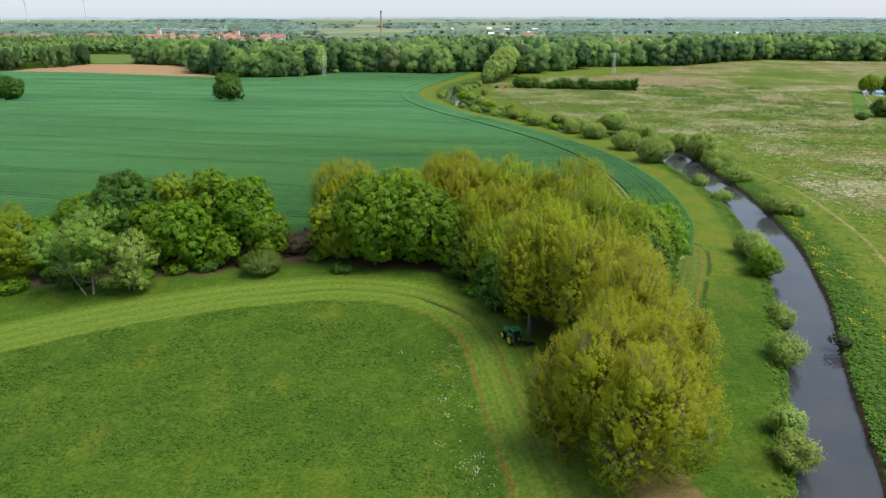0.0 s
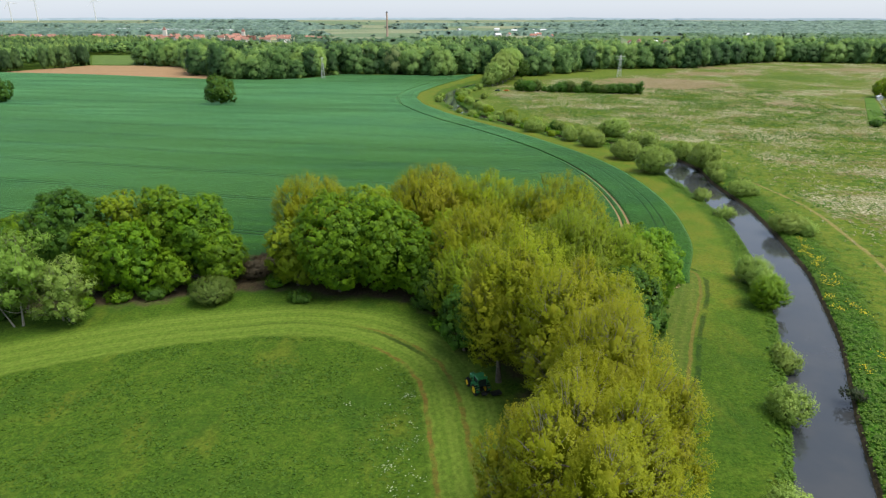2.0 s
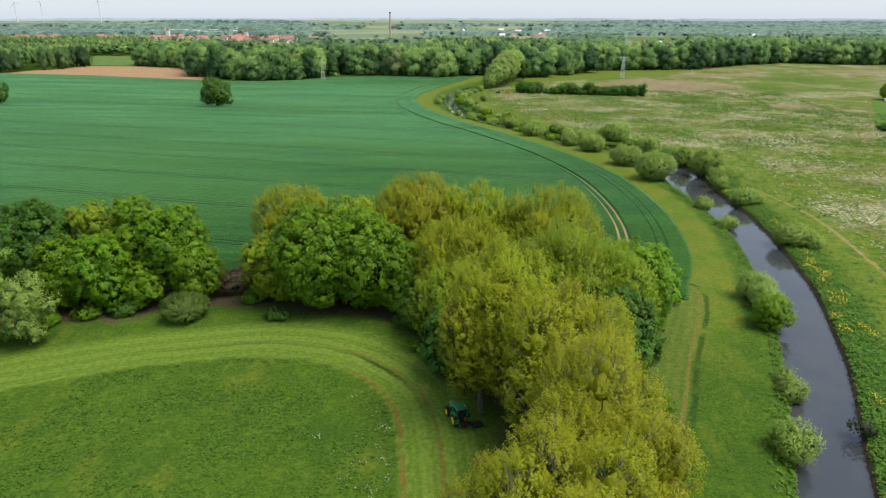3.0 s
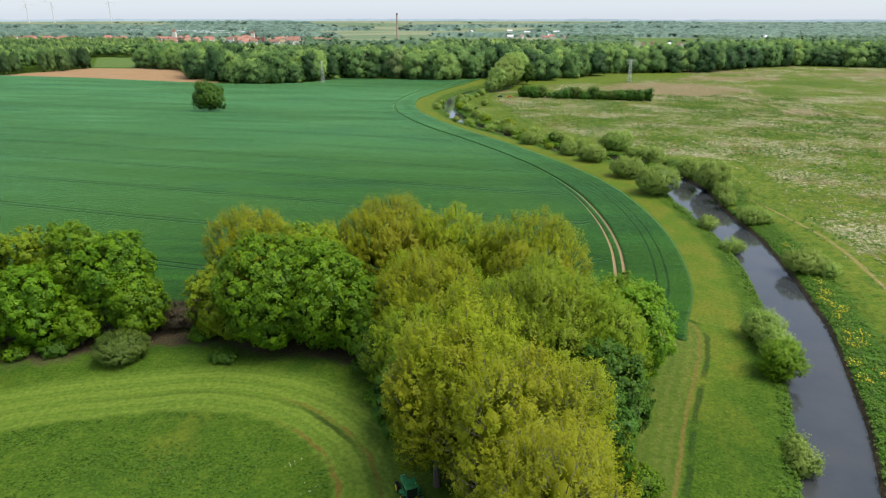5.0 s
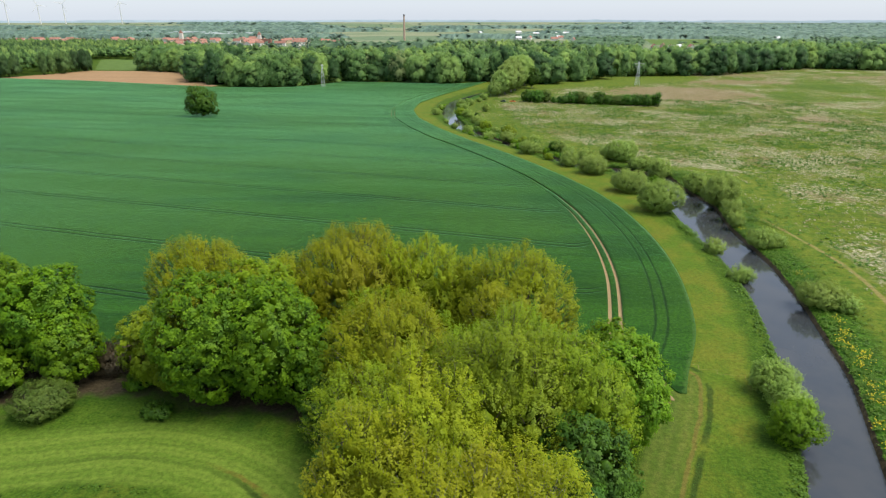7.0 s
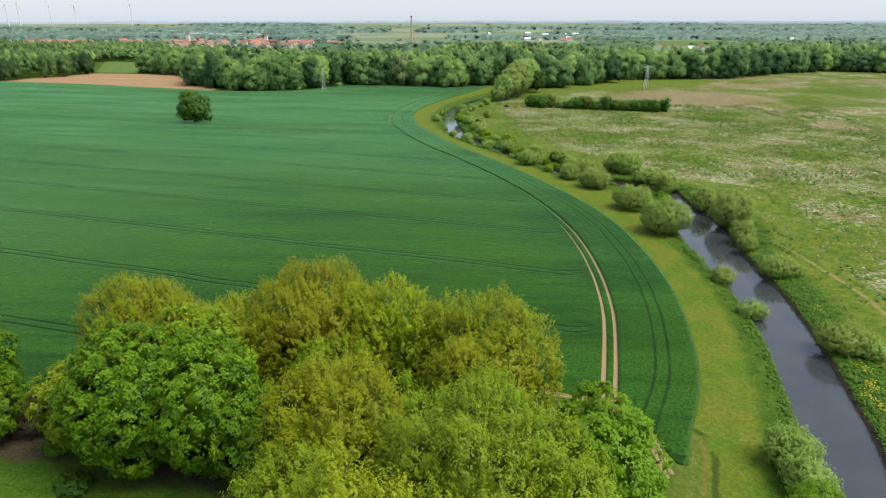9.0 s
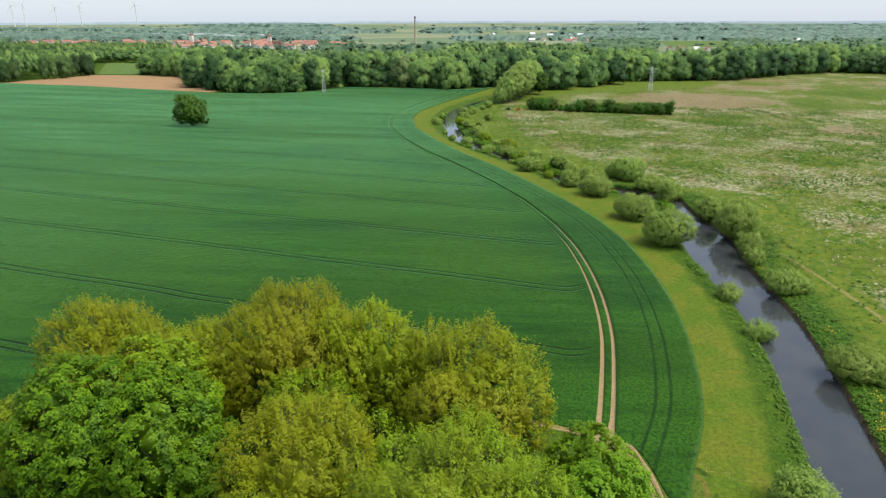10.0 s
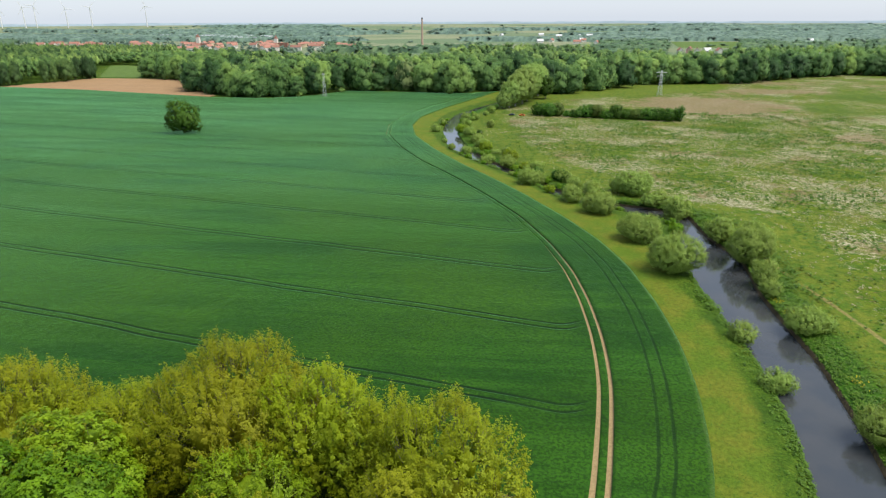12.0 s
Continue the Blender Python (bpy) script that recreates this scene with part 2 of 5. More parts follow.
    grass = n.mix(n.math("MULTIPLY", dots, 0.9), grass, (0.027, 0.066, 0.0045))
    red = n.ramp(n.math("ADD", n.attr("fallow_red"), n.math("MULTIPLY_ADD", n.noise(0.09, 6, 0.75), 2.4, -1.2)), 0.35, 0.75)
    grass = n.mix(n.math("MULTIPLY", red, n.math("MULTIPLY", n.ramp(n.attr("dry"), 0.05, 0.3), 0.75)), grass, n.mix(n.ramp(n.noise(0.5, 6, 0.75), 0.4, 0.62), (0.15, 0.105, 0.052), (0.25, 0.19, 0.115)))
    # mown swaths running along the uncut part
    dp = n.attr("dpatch")
    wob = n.math("ADD", dp, n.math("MULTIPLY_ADD", n.noise(0.3, 3), 1.4, -0.7))
    swath = n.math("ADD", n.math("SINE", n.math("MULTIPLY", wob, 1.9)), n.math("MULTIPLY", n.math("SINE", n.math("MULTIPLY", wob, 5.7)), 0.7))
    cut = n.mix(n.ramp(n.math("ADD", n.math("MULTIPLY", swath, 0.45), n.math("MULTIPLY_ADD", n.noise(0.9, 6, 0.8), 4.0, -2.0)), -1.3, 1.6), (0.076, 0.13, 0.013), (0.135, 0.19, 0.026))
    cut = n.mix(n.math("MULTIPLY", n.ramp(fine, 0.45, 0.75), 0.45), cut, (0.0506, 0.102, 0.00979))
    grass = n.mix(n.math("MULTIPLY", n.attr("mown"), 0.9), grass, cut)
    # bare earth in the wheel marks
    earth = n.mix(n.ramp(n.noise(1.4, 4), 0.35, 0.65), (0.165, 0.085, 0.021), (0.105, 0.072, 0.0157))
    patchy = n.ramp(n.noise(0.22, 3), 0.36, 0.56)
    w1 = n.ramp(n.math("ABSOLUTE", n.math("SUBTRACT", wob, 0.9)), 0.55, 0.2)
    w2 = n.ramp(n.math("ABSOLUTE", n.math("SUBTRACT", wob, 6.3)), 0.55, 0.2)
    f = n.math("MULTIPLY", n.math("MAXIMUM", w1, n.math("MULTIPLY", w2, 0.8)), n.math("MULTIPLY", n.attr("worn"), n.math("MULTIPLY_ADD", patchy, 0.8, 0.25)))
    grass = n.mix(n.math("MULTIPLY", f, 0.68), grass, earth)
    gouge = n.math("MULTIPLY", n.ramp(n.math("ABSOLUTE", n.math("SUBTRACT", wob, 5.4)), 0.7, 0.2), n.attr("gouge"))
    grass = n.mix(n.math("MULTIPLY", gouge, 0.85), grass, (0.0186, 0.035, 0.00576))
    # lane mown between the copse and the ditch
    dl = n.attr("dlane")
    lw = n.math("ADD", dl, n.math("MULTIPLY_ADD", n.noise(0.25, 3), 1.0, -0.5))
    lane = n.mix(n.ramp(n.math("ADD", n.math("MULTIPLY", n.math("SINE", n.math("MULTIPLY", lw, 3.3)), 0.45), n.math("MULTIPLY_ADD", n.noise(0.45, 5, 0.7), 4.0, -2.0)), -0.7, 0.9), (0.07, 0.108, 0.015), (0.112, 0.132, 0.026))
    lane = n.mix(n.math("MULTIPLY", n.ramp(n.noise(0.5, 5, 0.7), 0.4, 0.65), 0.6), lane, (0.065, 0.1, 0.013))
    grass = n.mix(n.math("MULTIPLY", n.ramp(n.math("ABSOLUTE", lw), 3.9, 2.9), 0.7), grass, lane)
    grass = n.mix(n.math("MULTIPLY", n.ramp(n.math("ABSOLUTE", n.math("ADD", lw, 3.0)), 0.5, 0.15), 0.45), grass, (0.17, 0.109, 0.0294))
    ditch = n.math("MULTIPLY", n.ramp(n.math("ABSOLUTE", n.math("ADD", lw, 4.4)), 0.7, 0.25), n.ramp(n.noise(0.15, 3), 0.34, 0.52))
    grass = n.mix(n.math("MULTIPLY", ditch, 0.75), grass, (0.018, 0.042, 0.007))
    # trodden path and bare soil; the dark soil also paints shade under the copse
    dt = n.math("ADD", n.math("MINIMUM", n.math("ABSOLUTE", n.attr("dtrail")), n.math("ABSOLUTE", n.attr("dgate"))), n.math("MULTIPLY_ADD", n.noise(0.2, 3), 1.0, -0.5))
    sand = n.mix(n.ramp(fine, 0.35, 0.7), (0.245, 0.197, 0.0734), (0.163, 0.136, 0.0441))
    ft = n.math("MULTIPLY", n.ramp(dt, 0.9, 0.3), n.ramp(n.noise(0.09, 3), 0.3, 0.48))
    grass = n.mix(n.math("MULTIPLY", ft, 0.78), grass, sand)
    fs = n.ramp(n.math("ADD", n.attr("sandy"), n.math("MULTIPLY_ADD", n.noise(0.5, 5, 0.7), 2.2, -1.1)), 0.35, 0.9)
    grass = n.mix(n.math("MULTIPLY", fs, 0.8), grass, n.mix(n.ramp(fine, 0.35, 0.7), (0.2, 0.135, 0.058), (0.145, 0.115, 0.036)))
    soil_and_shade = n.mix(n.ramp(fine, 0.35, 0.7), (0.07, 0.054, 0.03), (0.036, 0.03, 0.016))
    grass = n.mix(n.ramp(n.math("ADD", n.attr("soil_and_shade"), n.math("MULTIPLY_ADD", mid, 0.8, -0.4)), 0.35, 0.8), grass, soil_and_shade)
    # patchwork of far fields
    v = n.add("ShaderNodeTexVoronoi")
    v.inputs["Scale"].default_value = 0.0035
    n.put(v.inputs["Vector"], n.pos)
    sepc = n.add("ShaderNodeSeparateColor")
    n.put(sepc.inputs[0], v.outputs["Color"])
    far = n.mix(n.ramp(sepc.outputs[0], 0.2, 0.8), (0.12, 0.17, 0.09), (0.2, 0.218, 0.125))
    grass = n.mix(n.attr("far"), grass, far)
    mott = n.add("ShaderNodeHueSaturation")
    n.put(mott.inputs["Color"], grass)
    n.put(mott.inputs["Value"], n.math("ADD", n.ramp(grit, 0.35, 0.65, 0.85, 1.14), n.ramp(n.noise(1.3, 4, 0.7), 0.35, 0.65, -0.17, 0.17)))
    grass = mott.outputs[0]
    n.bump(n.math("ADD", fine, n.math("MULTIPLY", mid, 2.0)), 0.12, 0.7)
    return n.done(grass, 0.95, spec=0.12)


def crop_material():
    n = Nodes("green_wheat")
    fine = n.noise(1.8, 5, 0.7)
    drift = n.noise(1.0, 4, 0.55, (0.006, 0.05, 1), 12.7)
    wide = n.noise(0.012, 3)
    c = n.mix(n.ramp(n.math("ADD", drift, n.math("MULTIPLY_ADD", n.noise(1.0, 4, 0.6, (0.02, 0.25, 1), 12.7), 0.8, -0.4)), 0.38, 0.64), (0.0095, 0.05, 0.0022), (0.028, 0.1, 0.006))
    c = n.mix(n.math("MULTIPLY", n.ramp(wide, 0.38, 0.6), 0.8), c, (0.034, 0.094, 0.003))
    c = n.mix(n.math("MULTIPLY", n.ramp(n.noise(0.016, 5, 0.7, (0.6, 1.6, 1), 12.7), 0.6, 0.72), 0.6), c, (0.05, 0.12, 0.036))
    c = n.mix(n.math("MULTIPLY", n.ramp(fine, 0.4, 0.6), 0.72), c, (0.0052, 0.024, 0.0026))
    c = n.mix(n.math("MULTIPLY", n.ramp(n.noise(0.5, 5, 0.75, (0.7, 1.2, 1), 12.7), 0.52, 0.66), 0.4), c, (0.027, 0.088, 0.0095))
    x, y, z = n.sep()
    # wheel lines of the sprayer, a boom's width apart, and round the headland
    near = n.ramp(n.attr("dtrack"), -11.0, -0.5)
    y = n.math("SUBTRACT", y, n.math("MULTIPLY", n.math("POWER", near, 2.2), 4.0))
    q = n.math("MULTIPLY", n.math("ADD", n.math("MULTIPLY_ADD", x, 0.225, y), n.math("MULTIPLY_ADD", n.noise(0.02, 2), 3.0, -1.5)), 0.9756)
    q = n.math("SUBTRACT", n.math("PINGPONG", n.math("SUBTRACT", q, 191.5), 15.6), 0.0)
    line = n.ramp(n.math("ABSOLUTE", n.math("SUBTRACT", q, 1.15)), 0.5, 0.22)
    line = n.math("MULTIPLY", line, n.ramp(n.attr("dtrack"), -0.8, -6.0))
    h = n.math("ABSOLUTE", n.math("SUBTRACT", n.math("ABSOLUTE", n.math("SUBTRACT", n.attr("dedge"), 6.6)), 1.25))
    line = n.math("MAXIMUM", line, n.math("MULTIPLY", n.ramp(h, 0.4, 0.14), 0.72))
    h2 = n.math("ABSOLUTE", n.math("SUBTRACT", n.math("ABSOLUTE", n.math("ADD", n.attr("dtrack"), 4.6)), 0.8))
    line = n.math("MAXIMUM", line, n.math("MULTIPLY", n.ramp(h2, 0.38, 0.14), n.ramp(n.noise(0.03, 3), 0.5, 0.64)))
    line = n.math("MULTIPLY", line, n.math("MULTIPLY_ADD", n.noise(0.12, 3), 1.2, 0.3), clamp=True)
    # near-black lines: bare soil and the shade sunk in them, as colour
    c = n.mix(n.math("MULTIPLY", line, 0.92), c, (0.0036, 0.0165, 0.0032))
    spot = n.math("MULTIPLY", n.ramp(n.noise(0.07, 4, 0.6, (0.5, 1.3, 1), 12.7), 0.6, 0.68), n.ramp(n.attr("dtrack"), -70.0, -12.0))
    c = n.mix(n.math("MULTIPLY", spot, 0.6), c, (0.0065, 0.032, 0.0035))
    # marks of turning wheels beside the ruts
    turn = n.math("ABSOLUTE", n.math("SUBTRACT", n.math("PINGPONG", n.math("ADD", n.math("MULTIPLY_ADD", n.attr("dtrack"), 0.35, n.math("MULTIPLY", y, 0.9)), n.math("MULTIPLY_ADD", n.noise(0.05, 2), 9.0, -4.5)), 7.5), 2.4))
    turn = n.math("MULTIPLY", n.math("MULTIPLY", n.ramp(turn, 0.34, 0.12), n.ramp(n.noise(0.06, 3), 0.5, 0.6)), n.math("MULTIPLY", n.ramp(n.attr("dtrack"), -16.0, -6.0), n.ramp(n.attr("dtrack"), 6.0, 3.0)))
    c = n.mix(n.math("MULTIPLY", turn, 0.6), c, (0.0045, 0.02, 0.0035))
    # thinner, yellower plants along the margin
    edge = n.math("ADD", n.attr("dedge"), n.math("MULTIPLY_ADD", n.noise(1.2, 5, 0.8), 4.0, -2.0))
    c = n.mix(n.math("MULTIPLY", n.ramp(edge, 0.9, 0.2), 0.6), c, (0.0517, 0.103, 0.0193))
    n.bump(n.math("SUBTRACT", n.math("MULTIPLY_ADD", fine, 0.5, n.math("MULTIPLY", n.noise(0.5, 3), 0.6)), n.math("MULTIPLY", line, 0.5)), 0.25, 0.8)
    n.put(n.bsdf.inputs["Sheen Weight"], n.math("MULTIPLY", n.ramp(n.math("ADD", n.noise(1.0, 3, 0.5, (0.0035, 0.016, 1), 12.7), n.math("MULTIPLY_ADD", n.noise(1.0, 3, 0.5, (0.01, 0.09, 1), 12.7), 0.5, -0.25)), 0.36, 0.62, 0.64, 1.0), n.math("MULTIPLY_ADD", line, -0.55, 1.0)))
    n.bsdf.inputs["Sheen Roughness"].default_value = 0.235
    n.bsdf.inputs["Sheen Tint"].default_value = (0.42, 0.96, 0.4, 1)
    return n.done(c, 0.8, spec=0.1)


def soil_material(name, a, b, row=0.0, turn=0.0):
    n = Nodes(name)
    fine = n.noise(2.5, 5, 0.7)
    c = n.mix(n.ramp(fine, 0.35, 0.7), a, b)
    c = n.mix(n.math("MULTIPLY", n.ramp(n.noise(0.12, 4), 0.4, 0.7), 0.5), c, tuple(v * 0.7 for v in a))
    if row:
        c = n.mix(n.math("MULTIPLY", n.ramp(n.noise(1.0, 2, 0.5, (0.004, 0.3, 1), turn), 0.4, 0.6), 0.35), c, tuple(v * 0.8 for v in b))
    n.bump(fine, 0.08, 0.8)
    return n.done(c, 0.95, spec=0.1)


def water_material():
    n = Nodes("river_water")
    ripple = n.math("ADD", n.noise(0.9, 4, 0.6), n.math("MULTIPLY", n.noise(4.0, 3), 0.25))
    c = n.mix(n.ramp(n.noise(0.12, 3), 0.35, 0.7), (0.034, 0.039, 0.045), (0.046, 0.048, 0.05))
    n.bump(ripple, 0.003, 0.5)
    return n.done(c, n.ramp(n.noise(0.07, 3), 0.35, 0.7, 0.015, 0.05), spec=0.5)


M_GROUND, M_CROP, M_WATER = ground_material(), crop_material(), water_material()
M_TRACK = soil_material("dry_track_soil", (0.31, 0.225, 0.115), (0.2, 0.145, 0.07))
M_PLOUGH = soil_material("ploughed_soil", (0.33, 0.21, 0.11), (0.26, 0.165, 0.085), 1, 14)
M_FARMEADOW = soil_material("distant_pasture", (0.0792, 0.137, 0.0288), (0.115, 0.166, 0.0432))
M_BARK = soil_material("grey_bark", (0.158, 0.137, 0.108), (0.0864, 0.072, 0.054))
M_PALEBARK = soil_material("pale_bark", (0.302, 0.281, 0.23), (0.187, 0.166, 0.13))
L_POPLAR = leafy("young_poplar_leaves", (0.18, 0.232, 0.004), (0.318, 0.382, 0.009), 0.36, (0.305, 0.318, 0.012))
L_OLIVE = leafy("olive_green_leaves", (0.122, 0.198, 0.004), (0.248, 0.338, 0.01), 0.24)
L_GOLD = leafy("golden_poplar_leaves", (0.194, 0.22, 0.005), (0.332, 0.36, 0.011), 0.42, (0.312, 0.312, 0.015))
L_MAPLE = leafy("maple_leaves", (0.036, 0.108, 0.0015), (0.178, 0.325, 0.006), 0.2)
L_LIGHT = leafy("light_green_leaves", (0.19, 0.3, 0.06), (0.34, 0.46, 0.12), 0.32)
L_FIELD = leafy("deep_green_leaves", (0.026, 0.085, 0.006), (0.105, 0.225, 0.016), 0.18)
L_FRESH = leafy("fresh_green_leaves", (0.08, 0.182, 0.004), (0.2, 0.335, 0.012), 0.3)
L_DARK = leafy("dark_green_leaves", (0.022, 0.07, 0.004), (0.085, 0.18, 0.012), 0.15)
L_WILLOW = leafy("silvery_willow_leaves", (0.15, 0.24, 0.036), (0.33, 0.44, 0.092), 0.34)
L_SAGE = leafy("pale_willow_leaves", (0.115, 0.225, 0.022), (0.25, 0.4, 0.06), 0.3)
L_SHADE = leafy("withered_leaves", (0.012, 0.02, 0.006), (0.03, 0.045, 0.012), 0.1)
L_SHRUB = leafy("grey_green_leaves", (0.066, 0.118, 0.014), (0.142, 0.2, 0.036), 0.25)
L_WOOD = leafy("woodland_leaves", (0.054, 0.13, 0.034), (0.182, 0.285, 0.07), 0.22, wood=0.64)
# bluer, paler greens that paint haze into the further and far woods
L_MIDWOOD = leafy("haze_tinted_further_leaves", (0.062, 0.128, 0.064), (0.13, 0.212, 0.095), 0.15, wood=0.75)
L_FAR = leafy("haze_tinted_distant_leaves", (0.1, 0.168, 0.122), (0.142, 0.215, 0.15), 0.15, wood=0.72)
L_TUFT = leafy("meadow_blades", (0.036, 0.092, 0.005), (0.075, 0.142, 0.009), 0.1)
L_WEED = leafy("bank_weeds", (0.04, 0.1, 0.007), (0.098, 0.2, 0.013), 0.06)

# ---- ground: one sheet, its lines following the river ----
rows_y = np.concatenate([np.linspace(-400, 40, 16)[:-1], np.arange(40, 180, 1.5), np.arange(180, 420, 3.0), np.arange(420, 790, 7.0),
                         790 + 4190 * (np.linspace(0, 1, 46) ** 2)])
left = np.concatenate([np.array([-2.5, -1, 0, 0.6, 1.5, 2.6, 3.6]), np.arange(5, 170, 1.6), 170 + 4800 * np.linspace(0.012, 1, 44) ** 2.2])
right = np.concatenate([np.array([-2.5, -1, 0, 0.3, 0.9, 1.5, 2.3]), np.arange(3.5, 60, 1.6), np.arange(62, 300, 7.0), 300 + 4650 * np.linspace(0.02, 1, 30) ** 2])
gy = rows_y[:, None]
gx = np.concatenate([river_l(gy) - left[::-1][None, :], river_r(gy) + right[None, :]], 1)
gyy = np.broadcast_to(gy, gx.shape)
gz = ground_z(gx, gyy)
rng = np.random.default_rng(5)
land = (gx < river_l(gyy) - 3) | (gx > river_r(gyy) + 2)
gz = gz + np.where(land, rng.normal(0, 0.035, gx.shape), 0)
ground_me = mesh_of("ground", np.stack([gx, gyy, gz], -1).reshape(-1, 3), grid_faces(*gx.shape), True)
ground = tagged(put("ground", ground_me, M_GROUND), "grassy river lowland with mown, dry and weedy parts", "ground", kind="structure")


def blob(x, y, cx, cy, sx, sy):
    return np.exp(-(((x - cx) / sx) ** 2 + ((y - cy) / sy) ** 2))


d_patch = side_distance(gx, gyy, PATCH)
dr_ = gx - river_r(gyy)
dl_ = river_l(gyy) - gx
strip = smooth((gx - crop_e(gyy) + 3) / 3) * (gyy > 85) * (gyy < 740) * (dl_ > 0)
field_side = np.where(gyy > 150, crop_e(gyy), 66 - (150 - gyy) * 0.44)
u = np.clip((gx - field_side) / np.maximum(river_l(gyy) - field_side, 2), 0, 1)
fields = {
    "dpatch": d_patch,
    "mown": smooth((d_patch - 0.2) / 0.8) * smooth((14.5 - d_patch) / 2.5) * smooth((22 - gx) / 6) * (gyy < 150),
    "worn": smooth((gx + 14) / 12) * (gyy < 125),
    "yellow": np.where(gyy > 85, strip * (1.0 - smooth((u - 0.45) / 0.4)) * smooth((gyy - 85) / 70) * 0.95, 0) + 0.35 * smooth((dr_ - 9) / 10) * smooth((70 - dr_) / 30),
    "bank": np.where(dl_ > 0, smooth((5 - dl_) / 5) * 0.25 * smooth((gyy - 30) / 40), 0) + np.where(dr_ > 0, smooth((13 - dr_) / 9), 0),
    "dry": np.where(dr_ > 0, smooth((dr_ - 16 - 14 * smooth((gyy - 240) / 60) * smooth((600 - gyy) / 80)) / 16), 0) * (gyy < 1000)
           * (1 - 0.95 * np.minimum(blob(gx, gyy, 280, 610, 42, 45) + blob(gx, gyy, 355, 700, 75, 60), 1)) * (1 - 0.85 * smooth((gyy - 625 - (gx - 60) * 0.55) / 30) * (gx < 260)) + 0.6 * blob(gx, gyy, 190, 620, 60, 40),
    "fallow_red": 1.35 * blob(gx, gyy, 200, 635, 62, 62) + 0.9 * blob(gx, gyy, 290, 745, 70, 28) + 0.8 * blob(gx, gyy, 245, 478, 28, 22) + 0.8 * blob(gx, gyy, 500, 800, 110, 50) + 0.8 * blob(gx, gyy, 300, 840, 70, 40),
    "pasture": smooth((dr_ - 5) / 8) * (gyy < 1000) * (dr_ > 0) * (1 - 0.7 * np.minimum(blob(gx, gyy, 285, 610, 45, 45) + blob(gx, gyy, 355, 690, 75, 60), 1)),
    "gouge": blob(gx, gyy, 0.5, 116, 8, 8) + 0.5 * blob(gx, gyy, -30, 125, 16, 5),
    "dlane": side_distance(gx, gyy, LANE),
    "dtrail": side_distance(gx, gyy, TRAIL),
    "dgate": side_distance(gx, gyy, GATEWAY),
    "soil_and_shade": 1.1 * ((dr_ > -1.5) & (dr_ < 0.8) & (gyy < 420)) + 0.7 * ((dl_ > -1.5) & (dl_ < 0.5) & (gyy < 420)) + 0.75 * blob(gx, gyy, -19.8, 103.7, 2.2, 1.4) + 0.9 * blob(gx, gyy, 107, 297, 4, 7) + 0.8 * blob(gx, gyy, -38, 141, 16, 5) + 0.7 * blob(gx, gyy, -75, 132, 30, 6)
            # brown litter round each trunk, darkened to paint the shade below the crowns
            + 0.8 * np.minimum(sum(blob(gx, gyy, a, b, 7, 6) for a, b in ((-17, 139), (-7, 140), (2, 138), (8, 130), (14, 116), (22, 108), (24, 96), (26, 118), (16, 128), (36, 118), (0, 150), (-20, 150), (20, 145), (-57, 139), (-66, 139), (-48, 143), (-85, 130), (-95, 126))), 1),
    "sandy": 1.4 * blob(gx, gyy, 28.8, 60, 4, 8) + 0.5 * blob(gx, gyy, 33, 60, 1.2, 10),
    "far": smooth((gyy - 1100) / 300),
}
for key, values in fields.items():
    ground_me.attributes.new(key, "FLOAT", "POINT").data.foreach_set("value", np.asarray(values, np.float32).ravel())

# ---- river ----
wy = np.concatenate([np.arange(-300, 60, 12.0), np.arange(60, 790, 2.5)])[:, None]
wx = np.concatenate([river_l(wy) - 0.9 + (river_r(wy) - river_l(wy) + 1.8) * k for k in np.linspace(0, 1, 7)], 1)
wyy = np.broadcast_to(wy, wx.shape)
put("water", mesh_of("water", np.stack([wx, wyy, lie(wx, wyy) - 1.2], -1).reshape(-1, 3), grid_faces(*wx.shape), True), M_WATER)
tagged(bpy.data.objects["water"], "dark slow river water reflecting the pale sky", "river", kind="structure")

# ---- wheat field: a standing crop cut by the wheel ruts ----
NORTH = [(-900, 700), (-700, 745), (-511, 727), (-402, 706), (-236, 653), (-187, 651), (-149, 667), (-128, 716), (-7, 702), (40, 735)]


def field_sheet(x_from, x_to, cols, height, v_rows, near):
    """A strip of crop between two curves, with upright sides."""
    v = np.asarray(v_rows)[:, None]
    uu = np.asarray(cols)[None, :]
    y = 150 + v * 560 + 0 * uu
    for _ in range(8):
        a, b = x_from(y), x_to(y)
        x = a + uu * (b - a)
        south = near(x, uu)
        north = np.interp(x, [p[0] for p in NORTH], [p[1] for p in NORTH])
        y = south + v * (north - south)
    z = lie(x, y) + height * (0.3 + 0.7 * smooth(v / 0.008))
    x = np.concatenate([x[:, :1], x, x[:, -1:]], 1)
    y = np.concatenate([y[:, :1], y, y[:, -1:]], 1)
    z = np.concatenate([z[:, :1] - height - 0.1, z, z[:, -1:] - height - 0.1], 1)
    x, y = np.concatenate([x[:1], x, x[-1:]]), np.concatenate([y[:1], y, y[-1:]])
    z = np.concatenate([lie(x[:1], y[:1]) - 0.1, z, lie(x[-1:], y[-1:]) - 0.1])
    return x, y, z


def half_rut(y):
    return np.interp(y, [150, 165, 200, 245, 275, 320, 450, 700], [0.6, 0.46, 0.36, 0.28, 0.15, 0.12, 0.11, 0.1])


